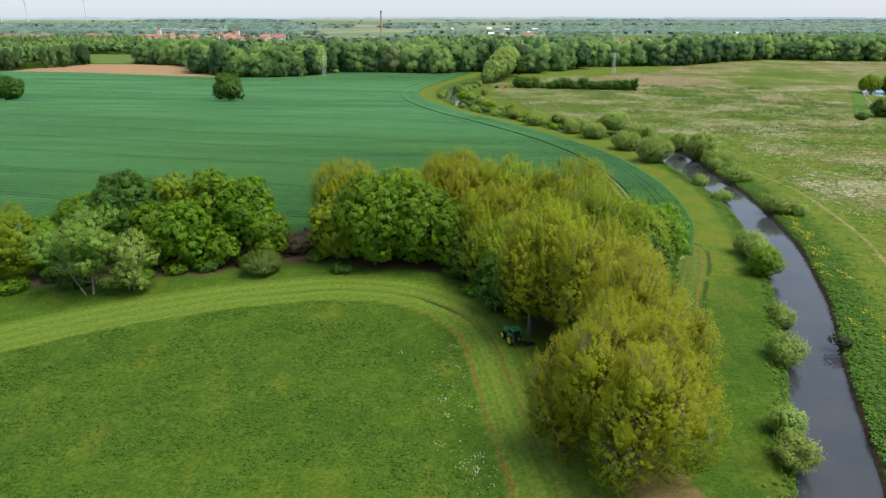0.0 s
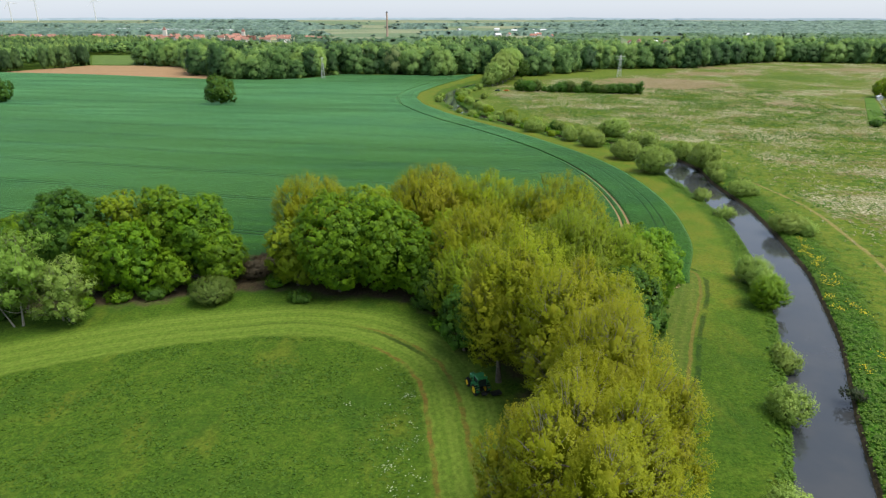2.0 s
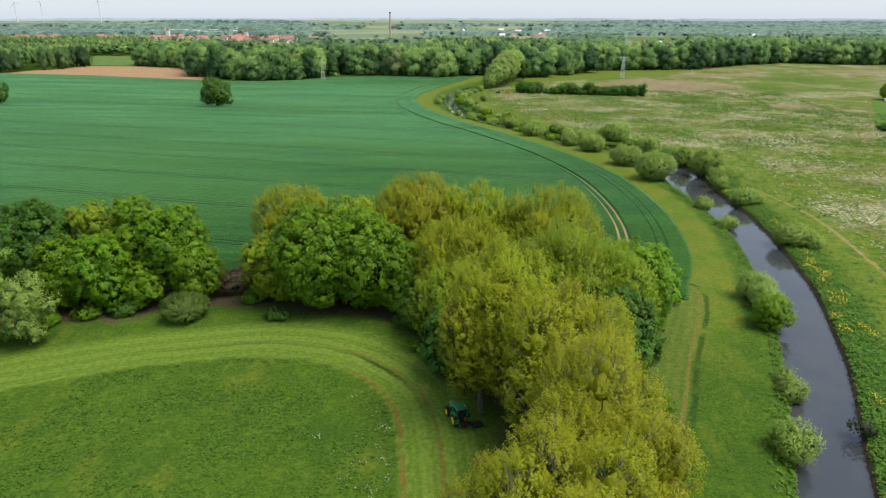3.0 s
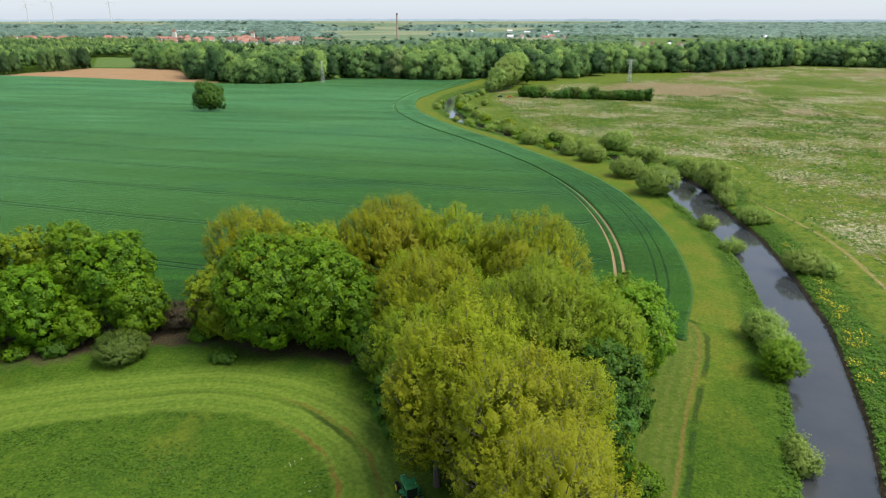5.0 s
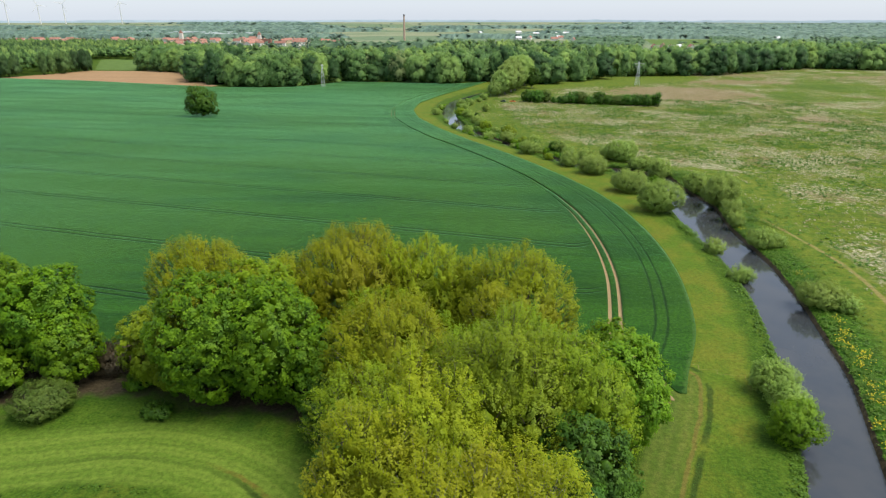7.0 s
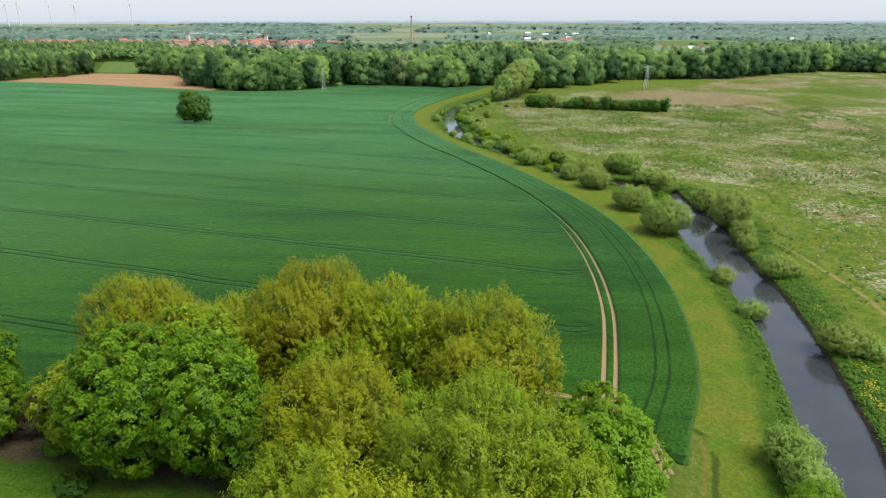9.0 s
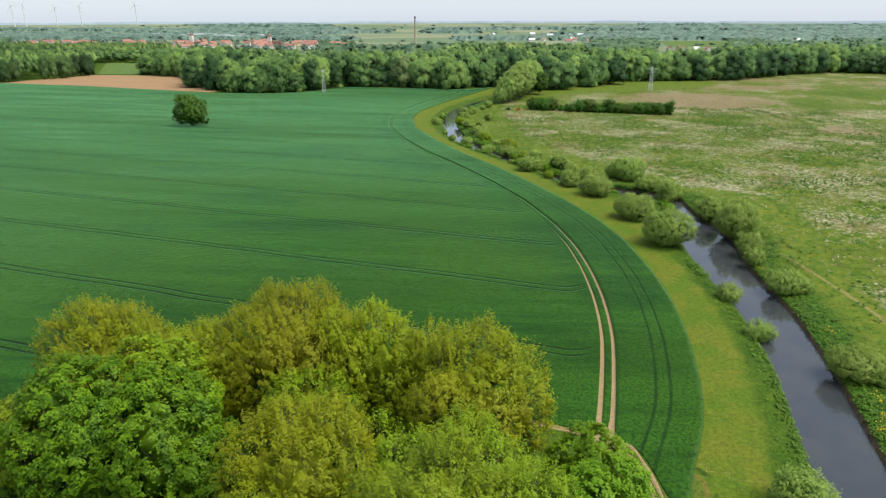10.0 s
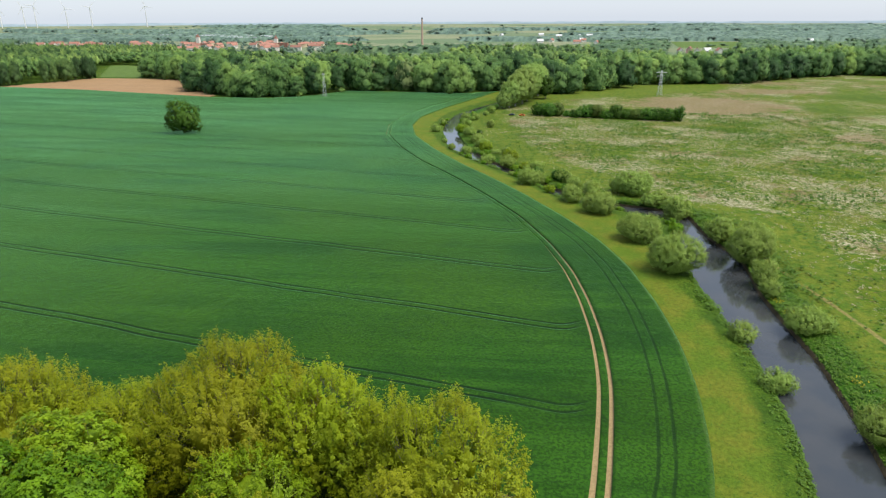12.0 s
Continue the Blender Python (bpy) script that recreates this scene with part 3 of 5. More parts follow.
GAUGE = 1.1
vr = np.linspace(0, 1, 260) ** 1.4
sheets = [
    field_sheet(lambda y: -900 + 0 * y, lambda y: track_x(y) - GAUGE - half_rut(y), 1 - (np.linspace(1, 0, 70) ** 2), 0.5, vr, lambda x, u: np.interp(x, [-5, 12, 30, 40, 47, 51.5], [150, 157, 163.6, 164.4, 162.0, 161.6])),
    field_sheet(lambda y: track_x(y) - GAUGE + half_rut(y), lambda y: track_x(y) + GAUGE - half_rut(y), np.linspace(0, 1, 4), 0.28, vr, lambda x, u: 161 + 0 * x),
    field_sheet(lambda y: track_x(y) + GAUGE + half_rut(y), crop_e, np.linspace(0, 1, 20), 0.5, vr, lambda x, u: 159 - 14 * smooth(u * 1.1) ** 1.4 + 0 * x),
]
cv, cf, base = [], [], 0
for x, y, z in sheets:
    cv.append(np.stack([x, y, z], -1).reshape(-1, 3))
    cf.append(grid_faces(*x.shape) + base)
    base += x.size
cv, cf = np.concatenate(cv), np.concatenate(cf)
crop_me = mesh_of("wheat_field", cv, cf)
crop_me.attributes.new("dedge", "FLOAT", "POINT").data.foreach_set("value", ((crop_e(cv[:, 1]) - cv[:, 0]) * np.cos(np.arctan(np.gradient(crop_e(YY), YY)[np.clip((cv[:, 1] + 400).astype(int), 0, len(YY) - 1)]))).astype(np.float32))
crop_me.attributes.new("dtrack", "FLOAT", "POINT").data.foreach_set("value", (cv[:, 0] - track_x(cv[:, 1])).astype(np.float32))
tagged(put("wheat_field", crop_me, M_CROP), "dense green standing wheat with sprayer wheel lines", "crop", kind="stuff")

ty = np.concatenate([np.arange(156, 330, 2.0), np.arange(330, 640, 5.0)])[:, None]
for sgn in (-1, 1):
    wdt = half_rut(ty) + 0.12
    tx = np.concatenate([track_x(ty) + sgn * GAUGE + wdt * k for k in (-1, -0.5, 0, 0.5, 1)], 1)
    tyy = np.broadcast_to(ty, tx.shape)
    tz = lie(tx, tyy) + 0.16 + np.array([0.05, 0.0, -0.02, 0.0, 0.05])[None, :]
    tagged(put("wheel_rut", mesh_of("wheel_rut", np.stack([tx, tyy, tz], -1).reshape(-1, 3), grid_faces(*tx.shape), True), M_TRACK),
           "bare sandy wheel rut pressed through the wheat", "track", "ruts of the farm track", "structure")

for label, line, wide in (("bare sandy side track along the wheat's corner", [(22, 168), (31, 165), (40, 163.6), (45, 161.4), (49.5, 160.6), (53.8, 160.8)], 0.34), ("bare sandy track leaving the wheat", [(53.4, 163.5), (54.0, 160.8), (56.4, 156.4), (58.0, 150), (58.6, 141)], 0.5),
                          ("bare sandy track leaving the wheat", [(55.4, 163.5), (55.6, 160.8), (57.6, 156.8), (59.0, 150), (59.6, 142)], 0.36)):
    line = np.array(line, float)
    k = np.linspace(0, len(line) - 1, 40)
    lx, ly = np.interp(k, np.arange(len(line)), line[:, 0]), np.interp(k, np.arange(len(line)), line[:, 1])
    lx, ly = np.convolve(np.pad(lx, 3, mode="edge"), np.ones(7) / 7, "valid"), np.convolve(np.pad(ly, 3, mode="edge"), np.ones(7) / 7, "valid")
    nx, ny = np.gradient(ly), -np.gradient(lx)
    nl = np.hypot(nx, ny) + 1e-9
    wd = wide * (1 + 0.25 * np.sin(k * 5.1))
    tx = np.stack([lx + nx / nl * wd * q for q in (-1, -0.5, 0, 0.5, 1)], 1)
    tyy = np.stack([ly + ny / nl * wd * q for q in (-1, -0.5, 0, 0.5, 1)], 1)
    tz = ground_z(tx, tyy) + 0.12 + np.array([-0.16, 0.02, 0.0, 0.02, -0.16])[None, :]
    tagged(put("wheel_rut", mesh_of("wheel_rut", np.stack([tx, tyy, tz], -1).reshape(-1, 3), grid_faces(*tx.shape), True), M_TRACK), label, "track", "ruts of the farm track", "structure")


def sheet_poly(name, pts, z, material, label, category):
    """A flat piece of land with a low edge."""
    bm = bmesh.new()
    vs = [bm.verts.new((x, y, float(lie(np.float64(x), np.float64(y))) + z)) for x, y in pts]
    f = bm.faces.new(vs)
    ext = bmesh.ops.extrude_face_region(bm, geom=[f])
    bmesh.ops.translate(bm, verts=[v for v in ext["geom"] if isinstance(v, bmesh.types.BMVert)], vec=(0, 0, -z - 0.2))
    bmesh.ops.recalc_face_normals(bm, faces=bm.faces)
    return tagged(part(name, bm, material, None), label, category, kind="structure")


sheet_poly("ploughed_field", [(-520, 728), (-402, 707), (-243, 660), (-240, 668), (-266, 700), (-290, 722), (-345, 832), (-475, 835), (-505, 760)], 0.15, M_PLOUGH, "bare reddish-brown ploughed field beside the woods", "field")
sheet_poly("pasture", [(-480, 850), (-405, 845), (-400, 880), (-480, 1040), (-600, 1060)], 0.12, M_FARMEADOW, "pale green pasture in a gap of the woods", "field")


# ---- trees ----
def leaf_quads(p, nrm, size, g, along=None, wide=0.34):
    """Leaf sprays: a bent diamond at each place."""
    k = len(p)
    t = np.cross(nrm, g.normal(size=(k, 3)) if along is None else np.cross(nrm, along + g.normal(size=(k, 3)) * 0.35))
    t /= np.linalg.norm(t, axis=1, keepdims=True) + 1e-9
    b = np.cross(nrm, t)
    s = (size * g.uniform(0.65, 1.35, k))[:, None]
    v = np.stack([p - t * s * 0.5, p + b * s * wide, p + t * s * 0.5 - nrm * s * 0.12, p - b * s * wide], 1).reshape(-1, 3)
    return v, np.arange(4 * k).reshape(k, 4)


def leaf_blades(p, nrm, size, g, along, wide=0.3):
    """Narrow leaf sprays: a three-cornered blade at each place, pointing roughly one way."""
    k = len(p)
    t = along + g.normal(size=(k, 3)) * 0.45
    t -= nrm * np.sum(t * nrm, axis=1, keepdims=True)
    t /= np.linalg.norm(t, axis=1, keepdims=True) + 1e-9
    b = np.cross(nrm, t)
    s = (size * g.uniform(0.65, 1.35, k))[:, None]
    v = np.stack([p - t * s * 0.4 - b * s * wide, p - t * s * 0.4 + b * s * wide, p + t * s * 0.7], 1).reshape(-1, 3)
    return v, np.arange(3 * k).reshape(k, 3)


def unit(g, k):
    v = g.normal(size=(k, 3))
    return v / np.linalg.norm(v, axis=1, keepdims=True)


def tube(points, radii, sides=6):
    """A bent, tapered limb."""
    p, n = np.array(points, float), len(points)
    d = np.gradient(p, axis=0)
    d /= np.linalg.norm(d, axis=1, keepdims=True)
    a = np.cross(d, np.array([0.31, 0.95, 0.05]))
    a /= np.linalg.norm(a, axis=1, keepdims=True)
    b = np.cross(d, a)
    ang = np.linspace(0, 2 * np.pi, sides, endpoint=False)
    ring = a[:, None] * np.cos(ang)[None, :, None] + b[:, None] * np.sin(ang)[None, :, None]
    v = (p[:, None] + ring * np.array(radii)[:, None, None]).reshape(-1, 3)
    i = np.arange(n * sides).reshape(n, sides)
    j = np.roll(i, -1, 1)
    return v, np.stack([i[:-1], j[:-1], j[1:], i[1:]], -1).reshape(-1, 4)


def joined(pieces):
    vs, fs, base = [], [], 0
    for v, f in pieces:
        vs.append(v)
        fs.append(f + base)
        base += len(v)
    return np.concatenate(vs), np.concatenate(fs)


ball_bm = bmesh.new()
bmesh.ops.create_icosphere(ball_bm, subdivisions=1, radius=1)
BALL_V = np.array([q.co[:] for q in ball_bm.verts])
BALL_F = np.array([[q.index for q in p.verts] for p in ball_bm.faces])
ball_bm.free()


def tree(name, x, y, height, radius, leaves, seed, label, category="tree", group="", clear=0.05, billows=0, tuft=0.9, per=40, leaf=0.26, dense=0.6,
         upright=0.8, flat=1.0, tall=1.0, waist=0.45, rough=0.16, gaps=0.12, heart=0.34, twigs=0.3, twig=0.035, limbs=8, stems=1, splay=0.8, thick=1.0, bark=None, lean=(0, 0), spread_out=0.5, lobe=(0.46, 0.62), loose=0.22, twig_bark=None, slim=0.62, blade=0.4, stray=0.7):
    """A tree: trunk and limbs that carry leafy billows, each set with brushes of leaf sprays on twigs."""
    g = np.random.default_rng(seed)
    t = thing(name, x, y, label=label, category=category, group=group)
    bark = bark or M_BARK
    z0, ch = height * clear, height * (1 - clear)
    nb = billows or int(7 + radius * 1.1)
    # billows of the crown: a dome, widest at its waist
    i = np.arange(nb)
    dz = 1 - 2 * (i + 0.5) / nb
    ang = i * 2.39996 + g.uniform(0, 6.28)
    d = np.stack([np.sqrt(1 - dz ** 2) * np.cos(ang), np.sqrt(1 - dz ** 2) * np.sin(ang), dz], 1) + g.normal(size=(nb, 3)) * 0.13
    d /= np.linalg.norm(d, axis=1, keepdims=True)
    d /= np.sum(np.abs(d) ** 2.7, axis=1, keepdims=True) ** (1 / 2.7)  # a fuller, blunter dome
    br = radius * g.uniform(*lobe, nb)
    bz = np.minimum(br * tall, ch * 0.36)
    mid_z = z0 + ch * waist
    up_h, low_h = height - mid_z, mid_z - z0
    push = 1 + g.uniform(-rough, rough * 0.6, nb)
    cen = np.array([lean[0], lean[1], mid_z])
    reach = np.stack([np.maximum(radius - br, 0.1)] * 2 + [np.maximum(np.where(d[:, 2] > 0, up_h, low_h) - bz, 0.1)], 1)
    c = cen * np.array([0.7, 0.7, 1]) + d * reach * push[:, None]
    c[:, :2] += np.array(lean)[None] * 0.5 * (c[:, 2:] / height)
    c[:, 2] = np.maximum(c[:, 2], bz * 0.75)
    c = np.concatenate([c, [cen * np.array([0.8, 0.8, 1])]])
    br = np.r_[br, radius * 0.6]
    bz = np.r_[bz, ch * 0.36]
    # brushes over the billows, but for those sunk in a neighbour
    area = 4 * np.pi * br * (br + bz) / 2
    count = np.maximum((dense * area / tuft ** 2).astype(int), 5)
    own = np.repeat(np.arange(len(c)), count)
    e = unit(g, len(own))
    size3 = np.stack([br, br, bz], 1)
    p = c[own] + e * size3[own] * (0.72 + 0.32 * g.uniform(size=(len(own), 1)) ** 0.6)
    q = np.min(np.where(np.arange(len(c))[None] == own[:, None], 9.0, np.linalg.norm((p[:, None] - c[None]) / size3[None], axis=2)), axis=1)
    holes = np.array([noise.noise((v[0] * 0.33 + seed, v[1] * 0.33, v[2] * 0.33)) for v in p])
    keep = (q > 0.8) & (p[:, 2] > 0.15) & (holes > -0.7 + 2.2 * gaps * g.uniform(0.4, 1.0, len(p)))
    own, e, p = own[keep], e[keep], p[keep]
    k = len(p)
    out = p - cen
    out /= np.linalg.norm(out, axis=1, keepdims=True) + 1e-9
    axis = e * 0.5 + out * spread_out + np.array([0, 0, upright]) + g.normal(size=(k, 3)) * 0.22
    axis /= np.linalg.norm(axis, axis=1, keepdims=True)
    ts = tuft * g.uniform(0.6, 1.4, k)
    # leaf sprays round the axis of each brush
    m = np.repeat(np.arange(k), per)
    w = unit(g, k * per)
    along_ = np.sum(w * axis[m], 1, keepdims=True) * axis[m]
    w = (w - along_) * slim + along_ * flat
    lp = p[m] + w * (ts[m] * g.uniform(0.15, 1.0, k * per) ** 0.5)[:, None]
    sn = w * 0.32 + e[m] * 0.42 + out[m] * 0.3 + np.array([0, 0, 0.36])
    sn /= np.linalg.norm(sn, axis=1, keepdims=True) + 1e-9
    nr = sn + g.normal(size=(k * per, 3)) * 0.34
    nr /= np.linalg.norm(nr, axis=1, keepdims=True)
    lp[:, 2] = np.maximum(lp[:, 2], 0.08)
    lv, lf = leaf_blades(lp, nr, leaf, g, axis[m] + g.normal(size=(k * per, 3)) * stray, blade)
    sn = sn * 0.8 + nr * 0.25
    # loose leaves between the brushes
    count = (loose * area / leaf ** 2).astype(int) + 4
    own2 = np.repeat(np.arange(len(c)), count)
    e2 = unit(g, len(own2))
    p2 = c[own2] + e2 * size3[own2] * g.uniform(0.68, 1.0, (len(own2), 1))
    q = np.min(np.where(np.arange(len(c))[None] == own2[:, None], 9.0, np.linalg.norm((p2[:, None] - c[None]) / size3[None], axis=2)), axis=1)
    keep = (q > 0.78) & (p2[:, 2] > 0.1)
    e2, p2 = e2[keep], p2[keep]
    out2 = p2 - cen
    out2 /= np.linalg.norm(out2, axis=1, keepdims=True) + 1e-9
    sn2 = e2 * 0.5 + out2 * 0.35 + np.array([0, 0, 0.36]) + g.normal(size=e2.shape) * 0.14
    nr2 = sn2 + g.normal(size=e2.shape) * 0.5
    nr2 /= np.linalg.norm(nr2, axis=1, keepdims=True)
    lv2, lf2 = leaf_blades(p2, nr2, leaf * 1.1, g, e2 * 0.4 + np.array([0, 0, upright]) + g.normal(size=e2.shape) * stray, blade)
    lv, lf, sn = np.concatenate([lv, lv2]), np.concatenate([lf, lf2 + len(lv)]), np.concatenate([sn, sn2])
    sn /= np.linalg.norm(sn, axis=1, keepdims=True)
    # leafy heart inside each billow
    hv = BALL_V[None] * (1 + g.normal(0, 0.12, (len(c), len(BALL_V), 1))) * (size3 * np.r_[np.full(nb, heart), 0.7][:, None])[:, None] + c[:, None]
    hv[:, :, 2] = np.maximum(hv[:, :, 2], 0.05)
    hn = BALL_V[None] * 0.8 + 0 * hv
    hf = (BALL_F[None] + (np.arange(len(c)) * len(BALL_V))[:, None, None]).reshape(-1, 3)
    put("crown", soften(mesh_of("crown", np.concatenate([lv, hv.reshape(-1, 3)]), np.concatenate([lf, hf + len(lv)])), np.concatenate([np.repeat(sn, 3, 0), hn.reshape(-1, 3)])), leaves, t)
    if twigs:
        sel = np.nonzero(g.uniform(size=k) < twigs)[0]
        tip = p[sel] + axis[sel] * (ts[sel] * flat * g.uniform(0.5, 1.0, len(sel)))[:, None]
        root = p[sel] - (axis[sel] * 0.6 + e[sel] * 0.5) * (br[own[sel]] * g.uniform(0.35, 0.75, len(sel)))[:, None]
        root[:, 2] = np.maximum(root[:, 2], 0.1)
        knee = (tip + root) / 2 + g.normal(size=(len(sel), 3)) * 0.12 * ts[sel][:, None]
        sa = np.cross(axis[sel], unit(g, len(sel)))
        sa /= np.linalg.norm(sa, axis=1, keepdims=True)
        sb = np.cross(axis[sel], sa)
        r = twig * g.uniform(0.6, 1.3, (len(sel), 1))
        tv = np.stack([root + sa * r, root - sa * r * 0.5 + sb * r * 0.87, root - sa * r * 0.5 - sb * r * 0.87,
                       knee + sa * r * 0.7, knee - sa * r * 0.35 + sb * r * 0.6, knee - sa * r * 0.35 - sb * r * 0.6, tip], 1).reshape(-1, 3)
        tf = np.array([(0, 1, 4), (0, 4, 3), (1, 2, 5), (1, 5, 4), (2, 0, 3), (2, 3, 5), (3, 4, 6), (4, 5, 6), (5, 3, 6)])
        put("brushwood", mesh_of("brushwood", tv, (tf[None] + (np.arange(len(sel)) * 7)[:, None, None]).reshape(-1, 3)), twig_bark or bark, t)["kind"] = "stuff"
    # trunk and limbs
    r0 = (0.016 * height + 0.05) * thick
    for s in range(stems):
        off = unit(g, 1)[0, :2] * (splay if stems > 1 else 0)
        end = cen + np.array([off[0] * 2.5, off[1] * 2.5, ch * 0.2])
        m = np.linspace(0, 1, 7)[:, None]
        line = np.array([off[0] * 0.5, off[1] * 0.5, -0.3]) * (1 - m) + end * m + g.normal(size=(7, 3)) * 0.015 * height * m
        put("trunk", mesh_of("trunk", *tube(line, r0 * (1 - 0.75 * m[:, 0]) * np.where(m[:, 0] < 0.05, 1.35, 1), 8), True), bark, t)
    for i in g.permutation(nb)[:limbs]:
        m = np.linspace(0, 1, 6)[:, None]
        root = np.array([lean[0] * 0.3, lean[1] * 0.3, min(c[i][2] * g.uniform(0.45, 0.8), height * 0.6)])
        mid = root * (1 - m) + (c[i] + d[i] * br[i] * 0.7) * m + g.normal(size=(6, 3)) * 0.012 * height * np.sin(m * np.pi)
        mid[:, 2] -= np.sin(m[:, 0] * np.pi) * 0.04 * height
        put("limb", mesh_of("limb", *tube(mid, r0 * 0.34 * (1 - 0.85 * m[:, 0]) + 0.015, 5), True), bark, t)
    return t


POP = "tall poplar with young yellow-green leaves in the copse"
# the copse of poplars along the field's corner
for x, y, h, r, mat, kw in (
    (26.2, 67.5, 24.2, 10.6, L_GOLD, dict(twig_bark=M_PALEBARK, billows=20, lobe=(0.24, 0.44), clear=0.04, gaps=0.26, rough=0.5, tuft=0.62, leaf=0.21, per=22, twigs=0.18, twig=0.045, limbs=20, waist=0.5)),
    (17.2, 69, 19.5, 5.4, L_GOLD, dict(twig_bark=M_PALEBARK, clear=0.02, gaps=0.16, tuft=0.62, leaf=0.21, per=22, twigs=0.25)),
    (33.8, 73.5, 22, 5.2, L_GOLD, dict(twig_bark=M_PALEBARK, clear=0.04, gaps=0.16, tuft=0.62, leaf=0.21, per=22, twigs=0.25)),
    (27, 95, 25.5, 8.6, L_POPLAR, dict(twig_bark=M_PALEBARK, twigs=0.5)),
    (28.8, 82, 26.2, 8.4, L_GOLD, dict(twig_bark=M_PALEBARK, twigs=0.3, tuft=0.65, leaf=0.22, per=22)),
    (16.8, 102.8, 25, 6.4, L_POPLAR, dict(clear=0.15)),
    (21.3, 109.5, 26.3, 7.6, L_POPLAR, dict()),
    (33.5, 103.5, 20, 6, L_POPLAR, dict()),
    (12.5, 122, 17, 7, L_OLIVE, dict(clear=0.02)),
    (13.2, 133.5, 23, 8.4, L_POPLAR, dict()),
    (30.5, 121.5, 26.3, 8.6, L_OLIVE, dict(tall=1.7)),
    (39, 124.5, 22.5, 8, L_OLIVE, dict(tall=1.5)),
    (33, 133, 21, 7.5, L_OLIVE, dict(tall=1.4)),
    (22.5, 137.5, 16.5, 6.5, L_OLIVE, dict(clear=0.02)),
    (33, 150.5, 25.2, 8.8, L_POPLAR, dict()),
    (16, 159.5, 23, 7.6, L_POPLAR, dict()),
    (3, 161.5, 24.2, 10.6, L_GOLD, dict()),
    (-9.5, 157.5, 19.5, 7, L_POPLAR, dict()),
    (-25.2, 157, 22.3, 8.6, L_POPLAR, dict()),
    (-17, 160, 16.5, 6, L_POPLAR, dict()),
    (24.5, 157, 20, 6, L_POPLAR, dict()),
    (9, 151, 16, 6.5, L_OLIVE, dict()),
):
    kw = dict(dict(limbs=10, per=26, leaf=0.3, tuft=0.85, tall=1.8, flat=1.5, upright=1.0, dense=0.72, slim=0.42, blade=0.27, stray=0.45, loose=0.28, rough=0.24, lobe=(0.28, 0.46)), **kw)
    tree("poplar", x, y, h * 0.98, r if mat is L_GOLD and y < 90 else r * 1.16, mat, int(x * 7 + y * 13), POP if mat is not L_OLIVE else "tall olive-green poplar in the copse", group="trees of the copse", **kw)

MAP = "broad maple with dense bright green leaves"
for x, y, h, r, mat in (
    (-16.5, 138, 22.8, 9.2, L_MAPLE), (-6.5, 138.5, 22.2, 8.8, L_MAPLE), (-26.5, 141, 16, 6.5, L_OLIVE), (1.5, 136.5, 15, 6.5, L_MAPLE), (-10, 146.5, 22, 7.5, L_OLIVE),
    (47.5, 130.5, 17.6, 7.4, L_FRESH), (40, 113, 17, 6.8, L_DARK), (48, 140.5, 15.2, 7, L_FRESH), (37.5, 104.5, 15, 5.6, L_DARK), (11, 113, 12, 5, L_DARK), (6, 130, 11, 5, L_DARK),
    (-76, 139, 23.5, 8.3, L_DARK), (-57, 146, 21.5, 7.2, L_FRESH), (-66, 146, 21.5, 6.5, L_OLIVE), (-48.5, 145, 20.3, 8, L_MAPLE), (-61, 136.5, 16, 6.8, L_MAPLE),
    (-86, 138, 18, 7.5, L_MAPLE), (-68, 135.5, 16, 6, L_MAPLE), (-43.5, 141, 13.5, 5.6, L_MAPLE), (-53, 137, 10, 4.2, L_FRESH), (-92, 132, 13, 6, L_MAPLE),
):
    tree("maple", x, y, h, r, mat, int(x * 11 + y * 5) + 900, MAP if mat is not L_DARK else "broad maple with dense dark green leaves", group="trees of the copse", clear=0.03,
         tuft=1.05, per=32, leaf=0.36, dense=0.62, upright=0.35, flat=0.5, spread_out=0.7, rough=0.22, gaps=0.14, limbs=8, twigs=0.06, lobe=(0.34, 0.5), billows=int(10 + r * 1.8))

for x, y, h, r, sd, ln, cl, label in ((-75.5, 119.5, 20.5, 6.4, 41, (1.0, 0.5), 0.24, "light green willow with a pale forked trunk at the meadow's edge"), (-76.8, 119, 15.5, 4.6, 42, (-6.5, 0.5), 0.42, "airy half-bare willow with a pale leaning trunk"),
                                  (-68.5, 122, 14.5, 5.6, 47, (1.5, -1), 0.06, "grey-green willow leaning over the meadow's edge"), (-78.5, 125, 13, 5, 48, (-1, 0), 0.04, "grey-green willow leaning over the meadow's edge")):
    tree("white_willow", x, y, h, r, L_SAGE if sd < 47 else L_WILLOW, sd, label, clear=cl, stems=1 if sd < 47 else 2, bark=M_PALEBARK, lean=ln, tuft=0.85, per=30, leaf=0.26, gaps=0.3 if sd == 42 else 0.2, dense=0.42, rough=0.42, upright=0.5,
         flat=1.1, limbs=14, twigs=0.5, thick=0.55, splay=1.3, lobe=(0.3, 0.46), loose=0.08 if sd == 42 else 0.16)
for x, y, sd in ((-97, 127, 42), (-108, 122, 43)):
    tree("poplar", x, y, 18, 7.2, L_OLIVE, sd, POP, clear=0.02, limbs=10, tall=1.3, flat=1.2, upright=0.9, group="trees of the copse")
tree("shrub", -42.5, 132.5, 5.2, 4.8, L_SHRUB, 44, "round grey-green shrub at the meadow's edge", "shrub", clear=0.0, stems=3, tuft=0.5, per=26, leaf=0.2, flat=1.3, limbs=0, rough=0.25, thick=0.5)

